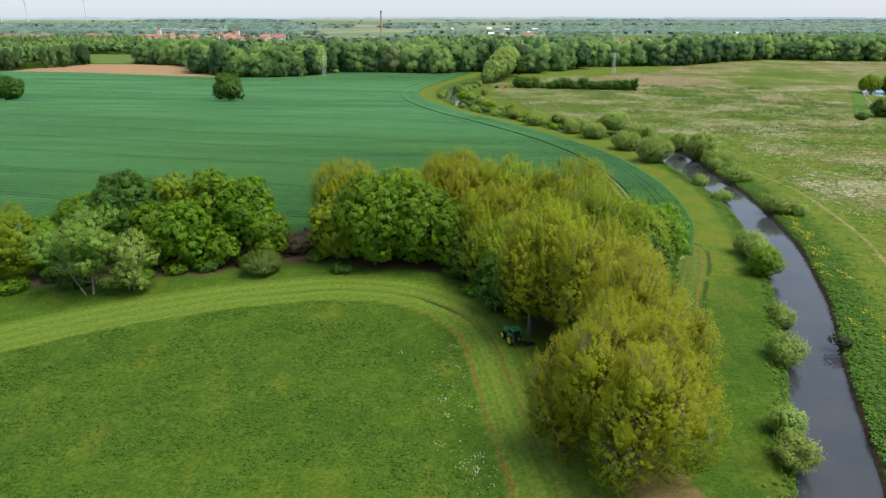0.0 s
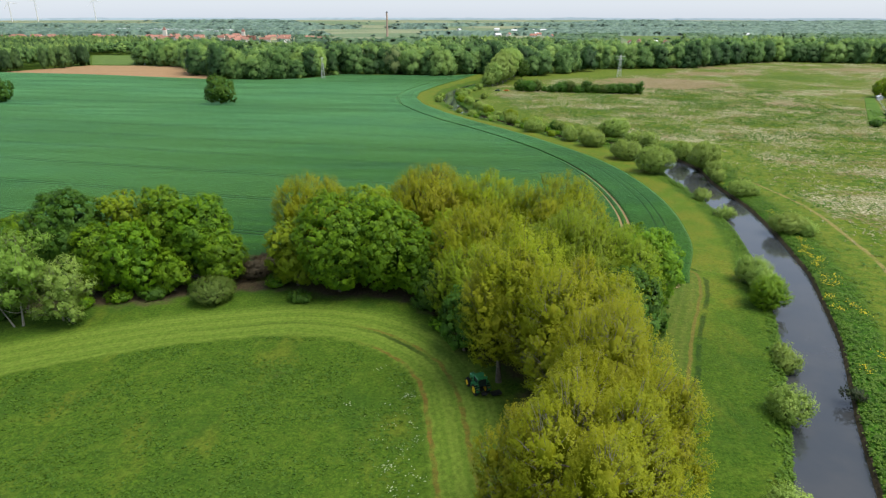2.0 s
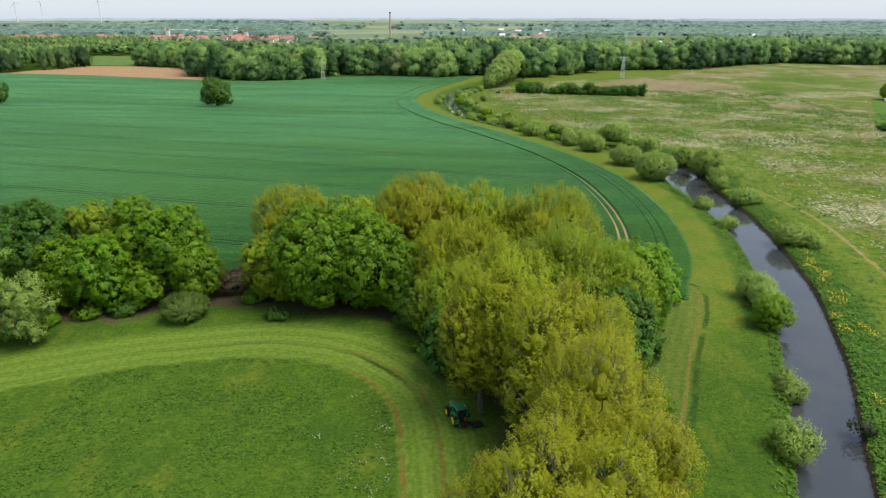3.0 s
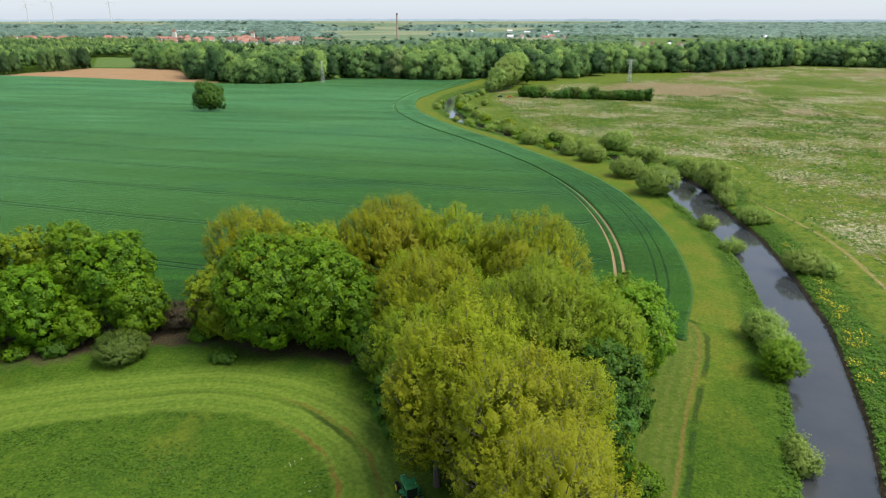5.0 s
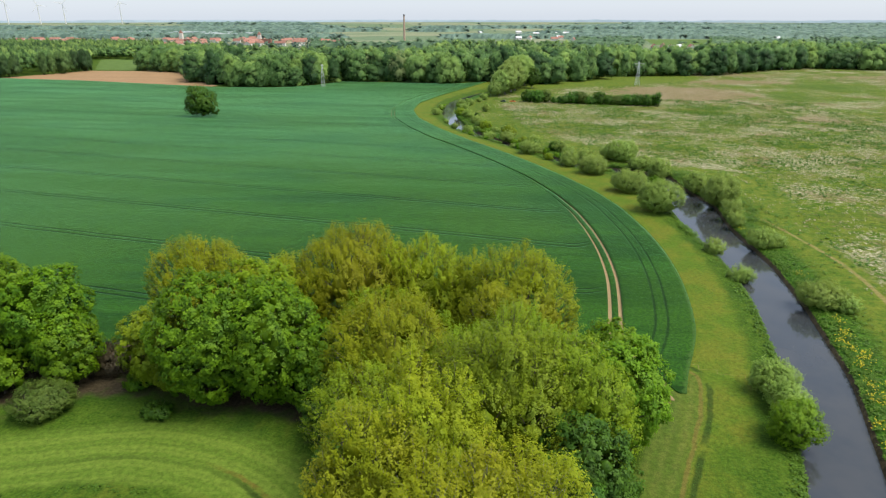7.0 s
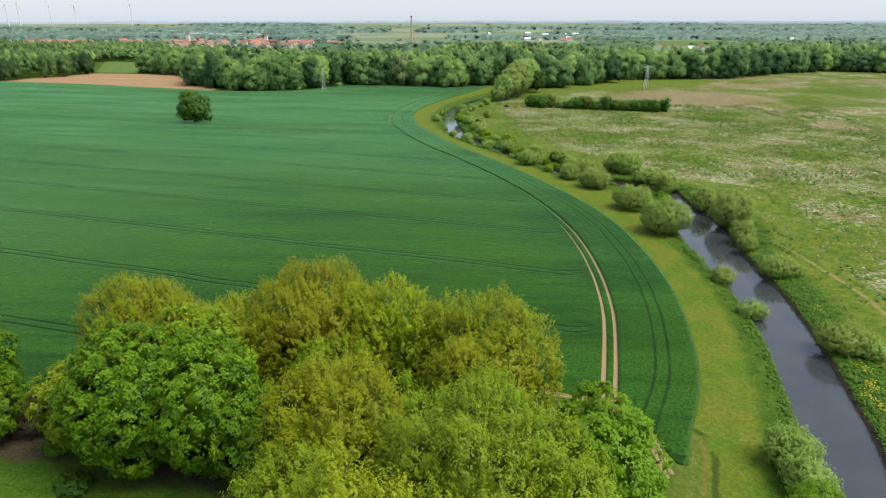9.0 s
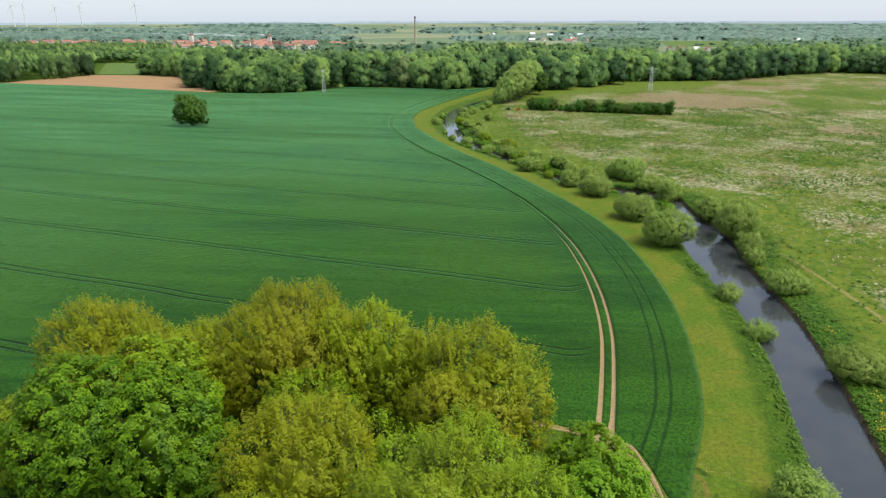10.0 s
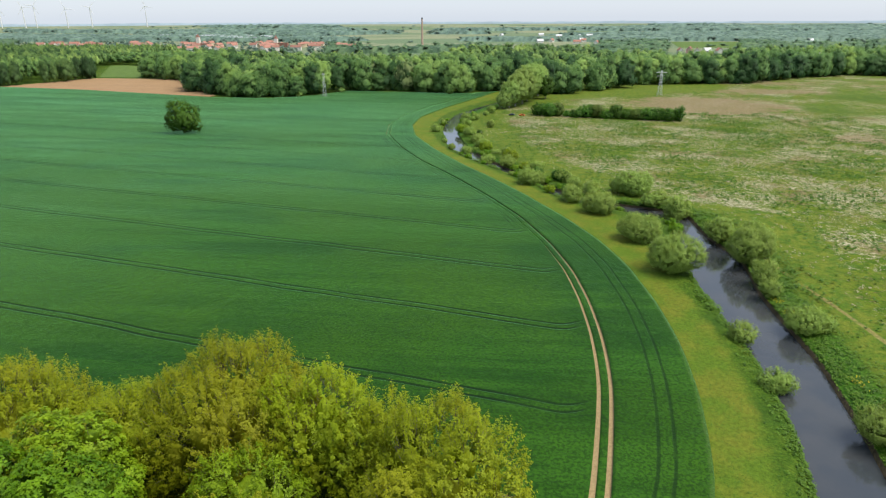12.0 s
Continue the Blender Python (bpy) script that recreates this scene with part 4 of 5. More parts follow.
L_BROWN = leafy("reddish_twigs", (0.042, 0.034, 0.018), (0.085, 0.062, 0.034), 0.1)
gu = random.Random(3)
for i, (x, y, h, r) in enumerate(((-38, 146, 4.5, 5), (-35, 150, 4.5, 4.5), (-47, 137, 2.4, 3), (-56, 134, 2.6, 3.4), (-63, 132, 2.4, 3), (-69, 128, 2.2, 3), (-82, 124, 2.5, 3.6), (-88, 128, 3.5, 4), (-94, 121, 2.6, 3.5), (-31, 141, 2.6, 3),
                                  (-24, 133, 2.2, 2.6), (3, 131, 2.8, 3.2), (9, 127, 3, 3.4), (7, 121, 2.4, 2.8), (43, 103, 3.4, 3.4), (46, 121, 3.2, 3.2))):
    tree("shrub", x, y, h, r, L_BROWN if i < 2 else gu.choice((L_DARK, L_MAPLE)), 600 + i, "bare reddish-brown shrub under the trees" if i < 2 else "low green shrub under the trees", "shrub",
         clear=0.0, tuft=0.6, per=24, leaf=0.26, dense=0.5, limbs=0, rough=0.35, group="shrubs under the trees")

L_FIRS = leafy("dark_needles", (0.014, 0.045, 0.014), (0.032, 0.075, 0.024), 0.05)
# willows on the banks
BANK = "rounded grey-green willow bush on the river bank"
for x, y, h, r in (
    (90.2, 216, 3.8, 2.7), (90.6, 198, 4.0, 2.8), (84.6, 253.5, 10.2, 6.2), (80.2, 279.5, 7.4, 5.8), (71.5, 309, 6.8, 5.4), (63, 323, 5.6, 3.8), (47.5, 350, 6, 4.2), (52, 356, 5, 3.4),
    (107, 263, 9.6, 5.6), (111.5, 272, 8.2, 4.6), (104.5, 281, 7, 3.8), (105.6, 247.5, 6, 3.2), (104.3, 239, 4, 2.4), (104.8, 221, 4.6, 4.2), (109, 222, 3.2, 2.6), (102, 183, 4.6, 4.8), (106, 180, 3.2, 2.8),
    (98, 308, 8.6, 4.5), (95, 321, 5, 3), (88, 336, 8.4, 6.6), (84, 340, 5.5, 4), (72, 336, 4.5, 3.4), (66, 345, 4.2, 3),
    (76.6, 146.5, 5.6, 3.4), (77, 140.5, 5.4, 3.2), (74.6, 133.5, 6.8, 3.6), (67.6, 110, 3.6, 2.1), (68.2, 113.5, 2.6, 1.6), (60.5, 95, 4.8, 3.1), (48.3, 67.5, 4.6, 2.6), (50, 74, 4.5, 2.4),
    (38, 384, 5, 3.6), (28, 398, 4.6, 3.4), (52, 376, 4, 3), (16, 424, 4, 3), (24, 432, 4.6, 3.4), (20, 446, 4.5, 3), (14, 470, 5, 3.4), (-8, 486, 4, 3), (10, 500, 6, 3.2), (26, 505, 5, 2.6), (14, 540, 4, 2.6), (24, 575, 5, 3),
):
    near = y < 290
    tree("willow_bush", x, y, h * 1.1, r * 1.14, L_FRESH if (x, y) == (74.6, 133.5) else L_WILLOW, int(x * 17 + y * 3) + 5000, BANK, "bush", clear=0.0, stems=2, limbs=0, thick=0.4, group="bushes on the river banks", billows=int(6 + r * 1.5),
         tuft=0.6 if near else 0.85, per=22 if near else 16, leaf=0.22 if near else 0.36, flat=1.5, rough=0.26, gaps=0.07, lobe=(0.36, 0.55), twigs=0.08 if near else 0, twig=0.025, dense=0.75)

gb = random.Random(9)
for i in range(34):
    y = gb.uniform(318, 600)
    x = float(river_r(y)) + abs(gb.gauss(0, 9)) + 1.5 if i % 4 else float(river_l(y)) - gb.uniform(0.8, 2.5)
    r = gb.uniform(1.6, 4.2) if i % 4 else gb.uniform(1.2, 2.4)
    tree("willow_bush", x, y, r * gb.uniform(1.1, 1.6), r, gb.choice((L_WILLOW, L_WILLOW, L_OLIVE, L_FRESH, L_DARK)), 7000 + i, BANK if i % 3 else "leafy green bush by the upper river", "bush", clear=0.0, limbs=0,
         group="bushes on the river banks", tuft=0.75, per=16, leaf=0.42, rough=0.3, gaps=0.08, lobe=(0.36, 0.55), twigs=0, billows=8)

for i in range(22):
    y = gb.uniform(286, 430)
    r = gb.uniform(1.2, 2.6)
    x = float(river_r(y)) + gb.uniform(0.8, 5) if i % 3 else float(river_l(y)) - gb.uniform(0.6, 1.8)
    tree("willow_bush", x, y, r * gb.uniform(0.9, 1.5), r, gb.choice((L_FRESH, L_FRESH, L_WILLOW, L_MAPLE)), 7400 + i, "leafy green bush by the upper river", "bush", clear=0.0, limbs=0,
         group="bushes on the river banks", tuft=0.6, per=16, leaf=0.34, rough=0.3, gaps=0.08, lobe=(0.36, 0.55), twigs=0, billows=8)

tree("dead_bush", 75.2, 100.5, 2.2, 2.3, L_SHADE, 811, "dark half-dead bush hanging over the water", "bush", clear=0.0, tuft=0.4, per=8, leaf=0.24, lean=(-2.4, -0.8), limbs=9, rough=0.5, gaps=0.5, twigs=1.0, thick=0.6)
# single trees out in the fields and further up the river
for x, y, h, r, mat, sd, label in ((-163.5, 463, 21, 11.6, L_FIELD, 74, "lone round green tree standing in the wheat"), (-330, 466, 19, 11, L_DARK, 72, "dark round tree standing in the wheat")):
    tree("field_tree", x, y, h, r, mat, sd, label, clear=0.025, waist=0.4, tuft=1.5, per=24, leaf=0.6, upright=0.3, flat=0.6, rough=0.36, gaps=0.24, lobe=(0.28, 0.46), billows=22, twigs=0)
for i, (x, y, h, r) in enumerate(((37, 606, 22, 8), (42, 616, 26, 10), (48, 632, 29, 11), (52, 650, 30, 11.5), (57, 672, 31, 12), (63, 692, 29, 10), (69, 668, 20, 7), (33, 600, 14, 6))):
    tree("poplar", x, y, h, r, L_LIGHT if i != 6 else L_DARK, 80 + i, "light green poplar beside the upper river", clear=0.12, tuft=1.7, per=22, leaf=0.8, tall=1.3, bark=M_PALEBARK, gaps=0.2, twigs=0, group="poplars by the upper river")
for i in range(15):
    f = i / 14
    g = random.Random(i)
    last = i == 14
    tree("hedge_shrub", 60 + 95 * f, 566 - 20 * f + g.uniform(-1.5, 1.5), 10.5 if last else 4 if i == 3 else g.uniform(5, 10), 4 if last or i == 3 else g.uniform(4.8, 7), L_DARK if last or i % 4 == 0 else (L_FIELD if i % 2 else L_SHRUB), 200 + i,
         "dark conical shrub at the hedge's end" if last else "bushy green shrub in the fallow's hedge", "shrub", clear=0.0, tuft=1.2, per=20, leaf=0.6, flat=1.2, rough=0.35, limbs=0, twigs=0, group="shrubs of the hedge")


# ---- woods ----
def wood_template(seed, lobes, sprays, leaf, sub=1):
    """One woodland crown, one unit high and wide: several billows under leaf sprays. Vertices, triangles and leaf normals."""
    g = np.random.default_rng(seed)
    bm = bmesh.new()
    bmesh.ops.create_icosphere(bm, subdivisions=sub, radius=1)
    ball = np.array([x.co[:] for x in bm.verts])
    tri = np.array([[x.index for x in q.verts] for q in bm.faces])
    bm.free()
    i = np.arange(lobes)
    ang = i * 2.4 + g.uniform(0, 6.28)
    up = (i + 0.5) / lobes
    rad = np.sqrt(np.clip(1 - (up * 1.25 - 0.4) ** 2, 0.05, 1)) * g.uniform(0.2, 0.33, lobes)
    cen = np.stack([np.cos(ang) * rad, np.sin(ang) * rad, up * 0.72 - 0.34 + g.normal(0, 0.04, lobes)], 1)
    size = g.uniform(0.23, 0.33, lobes)
    pieces, ns = [], []
    core = ball * np.array([0.27, 0.27, 0.38])
    pieces.append((core, tri))
    ns.append(ball + np.array([0, 0, 0.3]))
    for c, r in zip(cen, size):
        shape = ball * (1 + g.normal(0, 0.1, (len(ball), 1))) * r * 0.7
        pieces.append((shape * np.array([1, 1, 0.85]) + c, tri))
        ns.append(ball * 0.45 + c * 1.6 + np.array([0, 0, 0.4]))
    own = g.integers(0, lobes, sprays)
    d = unit(g, sprays) + cen[own] * 1.6 + np.array([0, 0, 0.3])
    d /= np.linalg.norm(d, axis=1, keepdims=True)
    p = cen[own] + d * size[own][:, None] * g.uniform(0.8, 1.1, (sprays, 1)) * np.array([1, 1, 0.85])
    nr = d + np.array([0, 0, 0.3]) + g.normal(size=(sprays, 3)) * 0.25
    nr /= np.linalg.norm(nr, axis=1, keepdims=True)
    lv, lf = leaf_blades(p, nr, leaf, g, g.normal(size=(sprays, 3)), 0.5)
    pieces.append((lv, lf))
    ns.append(np.repeat(d * 0.5 + cen[own] * 1.5 + nr * 0.35 + np.array([0, 0, 0.4]), 3, 0))
    v, f = joined(pieces)
    sn = np.concatenate(ns)
    return v, f, sn / np.linalg.norm(sn, axis=1, keepdims=True)


def wood(name, spots, templates, material, label, foot=0.0, vary=0.26, shift=0.0, ease=0.2):
    """Many crowns joined into one stretch of woodland; a spot is x, y, height, width."""
    g = np.random.default_rng(len(spots))
    vs, fs, ns, tones, base = [], [], [], [], 0
    for x, y, h, w in spots:
        v, f, sn = templates[g.integers(len(templates))]
        a = g.uniform(0, 6.28)
        turn = np.array([[math.cos(a), math.sin(a), 0], [-math.sin(a), math.cos(a), 0], [0, 0, 1]])
        body = h * (1 - foot)
        vs.append((v @ turn) * np.array([w, w, body]) + np.array([x, y, float(lie(x, y)) + h * foot + body * 0.47]))
        ns.append((sn @ turn) * (1 - ease) + np.array([0, 0, ease]))
        bare = -128 < x < -8 and y < 760 and g.uniform() < 0.16
        tones.append(np.full(len(v), 1.5 if bare else np.clip(g.normal(0.42 + shift, vary) + 0.5 * noise.noise((x * 0.012, y * 0.012, 1.0)), 0, 1)))
        fs.append(f + base)
        base += len(v)
    me = mesh_of(name, np.concatenate(vs), np.concatenate(fs))
    soften(me, np.concatenate(ns))
    me.attributes.new("tone", "FLOAT", "POINT").data.foreach_set("value", np.concatenate(tones).astype(np.float32))
    return tagged(put(name, me, material), label, "woodland", kind="stuff")


EDGE_MAIN = [(-400, 843), (-335, 802), (-283, 702), (-228, 664), (-187, 662), (-149, 678), (-128, 718), (-78, 728), (-18, 706), (28, 735), (72, 705), (111, 722), (187, 810), (296, 825), (339, 870), (456, 944), (546, 912), (800, 905), (1400, 900)]
EDGE_LEFT = [(-1500, 690), (-900, 700), (-700, 748), (-515, 731), (-478, 790), (-472, 857)]


def edge_y(line, x):
    return float(np.interp(x, [p[0] for p in line], [p[1] for p in line]))


def spread(g, x0, x1, y0, y1, step):
    """Jittered places over a rectangle."""
    for x in np.arange(x0, x1, step):
        for y in np.arange(y0, y1, step):
            yield x + g.uniform(-0.8, 0.8) * step, y + g.uniform(-0.8, 0.8) * step


g = np.random.default_rng(11)
front, inner, back, stand = [], [], [], []
for x, y in spread(g, -420, 900, 655, 1330, 10.5):
    e = edge_y(EDGE_MAIN, x)
    if y < e - 2 or abs(x) > 0.78 * y + 60 or (0.235 < x / y < 0.32 and y > e + 120) or (x > 180 and y > e + 260):
        continue
    if x < -60 and y > max(e + 170, 1000 - (x + 60) * 0.25):
        continue
    h, w = 19 + 14 * g.beta(3, 1.6), g.uniform(14, 23)
    if y > e + 200:
        h *= 0.8
    if y < e + 15:
        front.append((x, y, h * g.uniform(0.75, 1.0), w))
        if g.uniform() < 0.4:
            front.append((x + g.uniform(-5, 5), y - 2, g.uniform(4, 8), g.uniform(6, 10)))
    elif y < e + 45 or g.uniform() < 0.36:
        (inner if y < e + 110 else back).append((x, y, h, w))
for x, y in spread(g, -1000, -470, 690, 1300, 10.5):
    e = edge_y(EDGE_LEFT, x)
    if y < e - 1 or abs(x) > 0.78 * y + 60 or (x > -600 and 840 + (x + 480) * -1.6 < y and x > -490 - (y - 850) * 0.55):
        continue
    h, w = g.uniform(22, 26), g.uniform(8, 12)
    (stand if y < e + 15 or x > -490 else inner if y < e + 110 else back).append((x, y, h, w))
for x, y in spread(g, -640, -380, 1060, 1180, 11):
    inner.append((x, y, g.uniform(13, 19), g.uniform(11, 17)))
T_NEAR = [wood_template(i, 11, 1300, 0.058, 1) for i in range(8)]
T_MID = [wood_template(20 + i, 6, 230, 0.075, 1) for i in range(8)]
T_BACK = [wood_template(60 + i, 3, 34, 0.13, 1) for i in range(6)]
wood("woodland_edge", front, T_NEAR, L_WOOD, "mixed green woodland edge behind the fields", 0.07)
wood("poplar_stand", stand, T_NEAR, L_WOOD, "tall dark green poplar stand beside the ploughed field", 0.1, 0.1, -0.2)
wood("woodland_heart", back, T_BACK, L_WOOD, "tree tops deeper in the green woodland", 0.3)
wood("woodland", inner, T_MID, L_WOOD, "dense mixed green woodland canopy", 0.3)

g = np.random.default_rng(12)


def canopy_mask(x, y):
    """Where the far plain is wooded: 1 in the woods, 0 in fields, towns and glades."""
    m = np.array([noise.noise((a * 0.0008, b * 0.003, 3.3)) + 0.5 * noise.noise((a * 0.003, b * 0.008, 8.1)) for a, b in zip(x.ravel(), y.ravel())]).reshape(x.shape)
    q = x / y
    m = m + 0.42 * smooth((q - 0.1) / 0.2) * smooth((3600 - y) / 900) - 0.06 + 0.25 * smooth((1500 - y) / 200) * (q > -0.2)
    m = m - 0.3 * smooth((q + 0.3) / 0.1) * smooth((0.2 - q) / 0.12) * smooth((y - 1500) / 200) - 0.12 * smooth((y - 2600) / 600)
    town = (y < 2050) & (q > -0.76) & (q < -0.25)
    glade = (q > 0.235) & (q < 0.335) & (y < 2150)
    return np.where(town | glade, 0, smooth((m + 0.06) / 0.08))


# far woods: crowns in uneven ranks, set wider apart with the distance
T_SPECK = [wood_template(120 + k, 2, 20, 0.17, 1) for k in range(8)]
# the haze over them is only put into their leaf colours
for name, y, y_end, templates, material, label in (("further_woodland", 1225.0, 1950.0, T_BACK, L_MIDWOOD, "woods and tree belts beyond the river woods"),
                                                   ("distant_woodland", 1960.0, 4780.0, T_SPECK, L_FAR, "far woods and tree belts to the horizon, leaves tinted pale for haze")):
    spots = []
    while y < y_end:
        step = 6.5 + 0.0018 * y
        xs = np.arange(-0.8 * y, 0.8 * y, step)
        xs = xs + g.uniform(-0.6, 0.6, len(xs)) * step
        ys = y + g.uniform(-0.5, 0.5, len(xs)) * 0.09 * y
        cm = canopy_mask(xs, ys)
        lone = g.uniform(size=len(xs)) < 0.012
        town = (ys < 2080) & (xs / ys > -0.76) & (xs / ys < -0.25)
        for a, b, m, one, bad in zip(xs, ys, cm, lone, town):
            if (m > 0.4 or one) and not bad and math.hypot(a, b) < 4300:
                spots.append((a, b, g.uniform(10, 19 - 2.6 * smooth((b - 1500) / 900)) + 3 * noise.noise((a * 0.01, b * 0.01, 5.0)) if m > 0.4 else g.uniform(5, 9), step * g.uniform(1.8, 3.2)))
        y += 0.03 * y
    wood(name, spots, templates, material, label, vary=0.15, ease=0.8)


def canopy(name, y0, y1, rows, height, material, label):
    """The closed leaf roof below the taller crowns: a rough sheet that dips into the ground round each wood."""
    gq = np.random.default_rng(rows)
    yy = (y0 * (y1 / y0) ** np.linspace(0, 1, rows))[:, None] * np.ones((1, 420))
    xx = np.linspace(-0.8, 0.8, 420)[None, :] * yy
    yy = yy + gq.uniform(-0.004, 0.004, yy.shape) * yy
    fine = np.array([noise.noise((a * 0.03, b * 0.012, 6.0)) for a, b in zip(xx.ravel(), yy.ravel())]).reshape(xx.shape)
    zz = lie(xx, yy) + (canopy_mask(xx, yy) * 1.25 - 0.25) * height + 2.6 * fine + gq.normal(0, 1.1, xx.shape)
    zz = np.where(np.hypot(xx, yy) > 4250, lie(xx, yy) - 3, zz)
    me = mesh_of(name, np.stack([xx, yy, zz], -1).reshape(-1, 3), grid_faces(*xx.shape), True)
    soften(me, np.stack([gq.normal(0, 0.4, xx.size), gq.normal(-0.25, 0.4, xx.size), np.ones(xx.size)], 1))
    me.attributes.new("tone", "FLOAT", "POINT").data.foreach_set("value", np.clip(0.3 + 0.9 * fine + gq.normal(0, 0.28, xx.shape), 0, 1).astype(np.float32).ravel())
    return tagged(put(name, me, material), label, "woodland", kind="stuff")


# both sheets share the haze-tinted leaf colours
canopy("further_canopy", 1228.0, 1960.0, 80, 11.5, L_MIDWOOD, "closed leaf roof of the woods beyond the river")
canopy("distant_canopy", 1965.0, 4700.0, 90, 12.0, L_FAR, "closed leaf roof of the far woods, tinted pale for haze")
town_trees = []
for x, y in spread(g, -1450, -300, 1230, 2050, 27):
    if -0.76 < x / y < -0.25 and g.uniform() < 0.55:
        town_trees.append((x, y, g.uniform(6, 12), g.uniform(9, 19)))
# town trees take the far woods' leaf colour, haze painted in
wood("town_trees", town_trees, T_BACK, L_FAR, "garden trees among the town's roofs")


for x, y, h in ((572, 1190, 31), (621, 1222, 28), (604, 1300, 27)):
    tree("spruce", x, y, h, 4.6, L_FIRS, int(x), "dark narrow spruce standing above the woods", group="spruces in the woods", clear=0.02, waist=0.25, tuft=1.6, per=14, leaf=1.1, tall=1.6, lobe=(0.24, 0.36), flat=0.7, upright=0.1, rough=0.1, twigs=0, limbs=0)
# low rise added round the horizon, painted blue-grey in place of haze
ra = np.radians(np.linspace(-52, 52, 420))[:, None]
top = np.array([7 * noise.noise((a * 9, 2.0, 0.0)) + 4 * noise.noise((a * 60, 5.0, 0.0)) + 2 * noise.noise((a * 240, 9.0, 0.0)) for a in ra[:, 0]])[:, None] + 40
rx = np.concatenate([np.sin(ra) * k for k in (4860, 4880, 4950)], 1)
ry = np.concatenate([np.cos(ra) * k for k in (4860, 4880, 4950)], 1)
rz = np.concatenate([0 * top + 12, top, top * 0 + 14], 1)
put("haze_ridge", mesh_of("haze_ridge", np.stack([rx, ry, rz], -1).reshape(-1, 3), grid_faces(*rx.shape), True), plain("blue_grey_haze", (0.25, 0.32, 0.36), 1.0, 0.0, 0.06, 0.01))
tagged(bpy.data.objects["haze_ridge"], "added low rise on the far horizon, painted blue-grey for haze", "backdrop", kind="structure")


# ---- scattered plants ----
def blades(name, x, y, h, w, per, material, label, category, seed, spread_w=0.6):
    """Low tufts: a few leaf blades each, arching outwards, joined."""
    g = np.random.default_rng(seed)
    k = len(x)
    X, Y, H = np.repeat(x, per), np.repeat(y, per), np.repeat(h * g.uniform(0.6, 1.4, k), per)
    a = g.uniform(0, 6.28, k * per)
    hd = np.stack([np.cos(a), np.sin(a), 0 * a], 1)
    p = np.stack([X, Y, ground_z(X, Y)], 1) + hd * (g.uniform(0.1, 1.0, k * per) * spread_w * H)[:, None]
    p[:, 2] += H * g.uniform(0.3, 1.0, k * per)
    nrm = hd * 0.35 + np.array([0, 0, 1.0]) + g.normal(size=(k * per, 3)) * 0.22
    nrm /= np.linalg.norm(nrm, axis=1, keepdims=True)
    v, f = leaf_quads(p, nrm, w, g)
    me = soften(mesh_of(name, v, f), np.repeat(nrm * 0.5 + np.array([0, 0, 0.5]), 4, 0))
    return tagged(put(name, me, material), label, category, kind="stuff")


g = np.random.default_rng(21)
mx, my = g.uniform(-105, 12, 52000), g.uniform(50, 120, 52000)
dp = side_distance(mx, my, PATCH)
clumpy = np.array([noise.noise((a * 0.12, b * 0.12, 0.0)) for a, b in zip(mx, my)])
keep = (dp < -0.2) & (clumpy + g.uniform(-0.5, 0.5, len(mx)) > 0.25) & (np.abs(mx) < 0.78 * my + 30)
blades("meadow_grass", mx[keep], my[keep], 0.14, 0.36, 4, L_TUFT, "uncut meadow grass in uneven tufts", "grass", 22, 2.2)
wy_ = g.uniform(58, 330, 10000)
side = g.uniform(size=10000) < 0.28
off = np.abs(g.normal(0, 3.2, 10000)) + 0.25
wx_ = np.where(side, river_l(wy_) - off * 0.4, river_r(wy_) + off * 1.5)
blades("bank_weeds", wx_, wy_, 0.6, 0.36, 5, L_WEED, "rank green weeds along the river banks", "weeds", 23)
uy_ = g.uniform(230, 470, 9000)
ux_ = np.where(g.uniform(size=9000) < 0.2, river_l(uy_) - 0.3 - np.abs(g.normal(0, 1.0, 9000)), river_r(uy_) + 0.4 + np.abs(g.normal(0, 6.0, 9000)))
lump = np.array([noise.noise((a * 0.2, b * 0.14, 4.0)) for a, b in zip(ux_, uy_)])
ux_, uy_ = ux_[lump > -0.12], uy_[lump > -0.12]
blades("reeds", ux_, uy_, 1.0, 0.6, 5, L_WEED, "rank green reeds and nettles along the upper river", "weeds", 27, 0.9)
sy_ = g.uniform(90, 330, 9000)
sx_ = crop_e(sy_) + (river_l(sy_) - crop_e(sy_)) * g.uniform(0.0, 1, 9000)
blades("verge_grass", sx_, sy_, 0.18, 0.16, 2, L_TUFT, "short rough grass between field and river", "grass", 24)
fy_ = 120 + 470 * g.uniform(0, 1, 48000) ** 0.85
fx_ = river_r(fy_) + 14 + g.uniform(0, 1, 48000) ** 0.8 * 260
tus = np.array([noise.noise((a * 0.03, b * 0.04, 7.0)) + 0.7 * noise.noise((a * 0.16, b * 0.2, 2.0)) for a, b in zip(fx_, fy_)])
L_STRAW = leafy("dry_tussocks", (0.18, 0.17, 0.09), (0.4, 0.365, 0.24), 0.06)
k_ = (tus > 0.24) & (fx_ < 0.75 * fy_ + 40)
blades("dry_tussocks", fx_[k_], fy_[k_], 0.6, 0.42, 5, L_STRAW, "bleached dry grass tussocks on the fallow", "grass", 25, 0.9)
k_ = (tus < -0.05) & (fx_ < 0.75 * fy_ + 40)
blades("fallow_grass", fx_[k_], fy_[k_], 0.7, 0.78, 3, L_TUFT, "green grass tufts on the fallow", "grass", 26, 0.9)


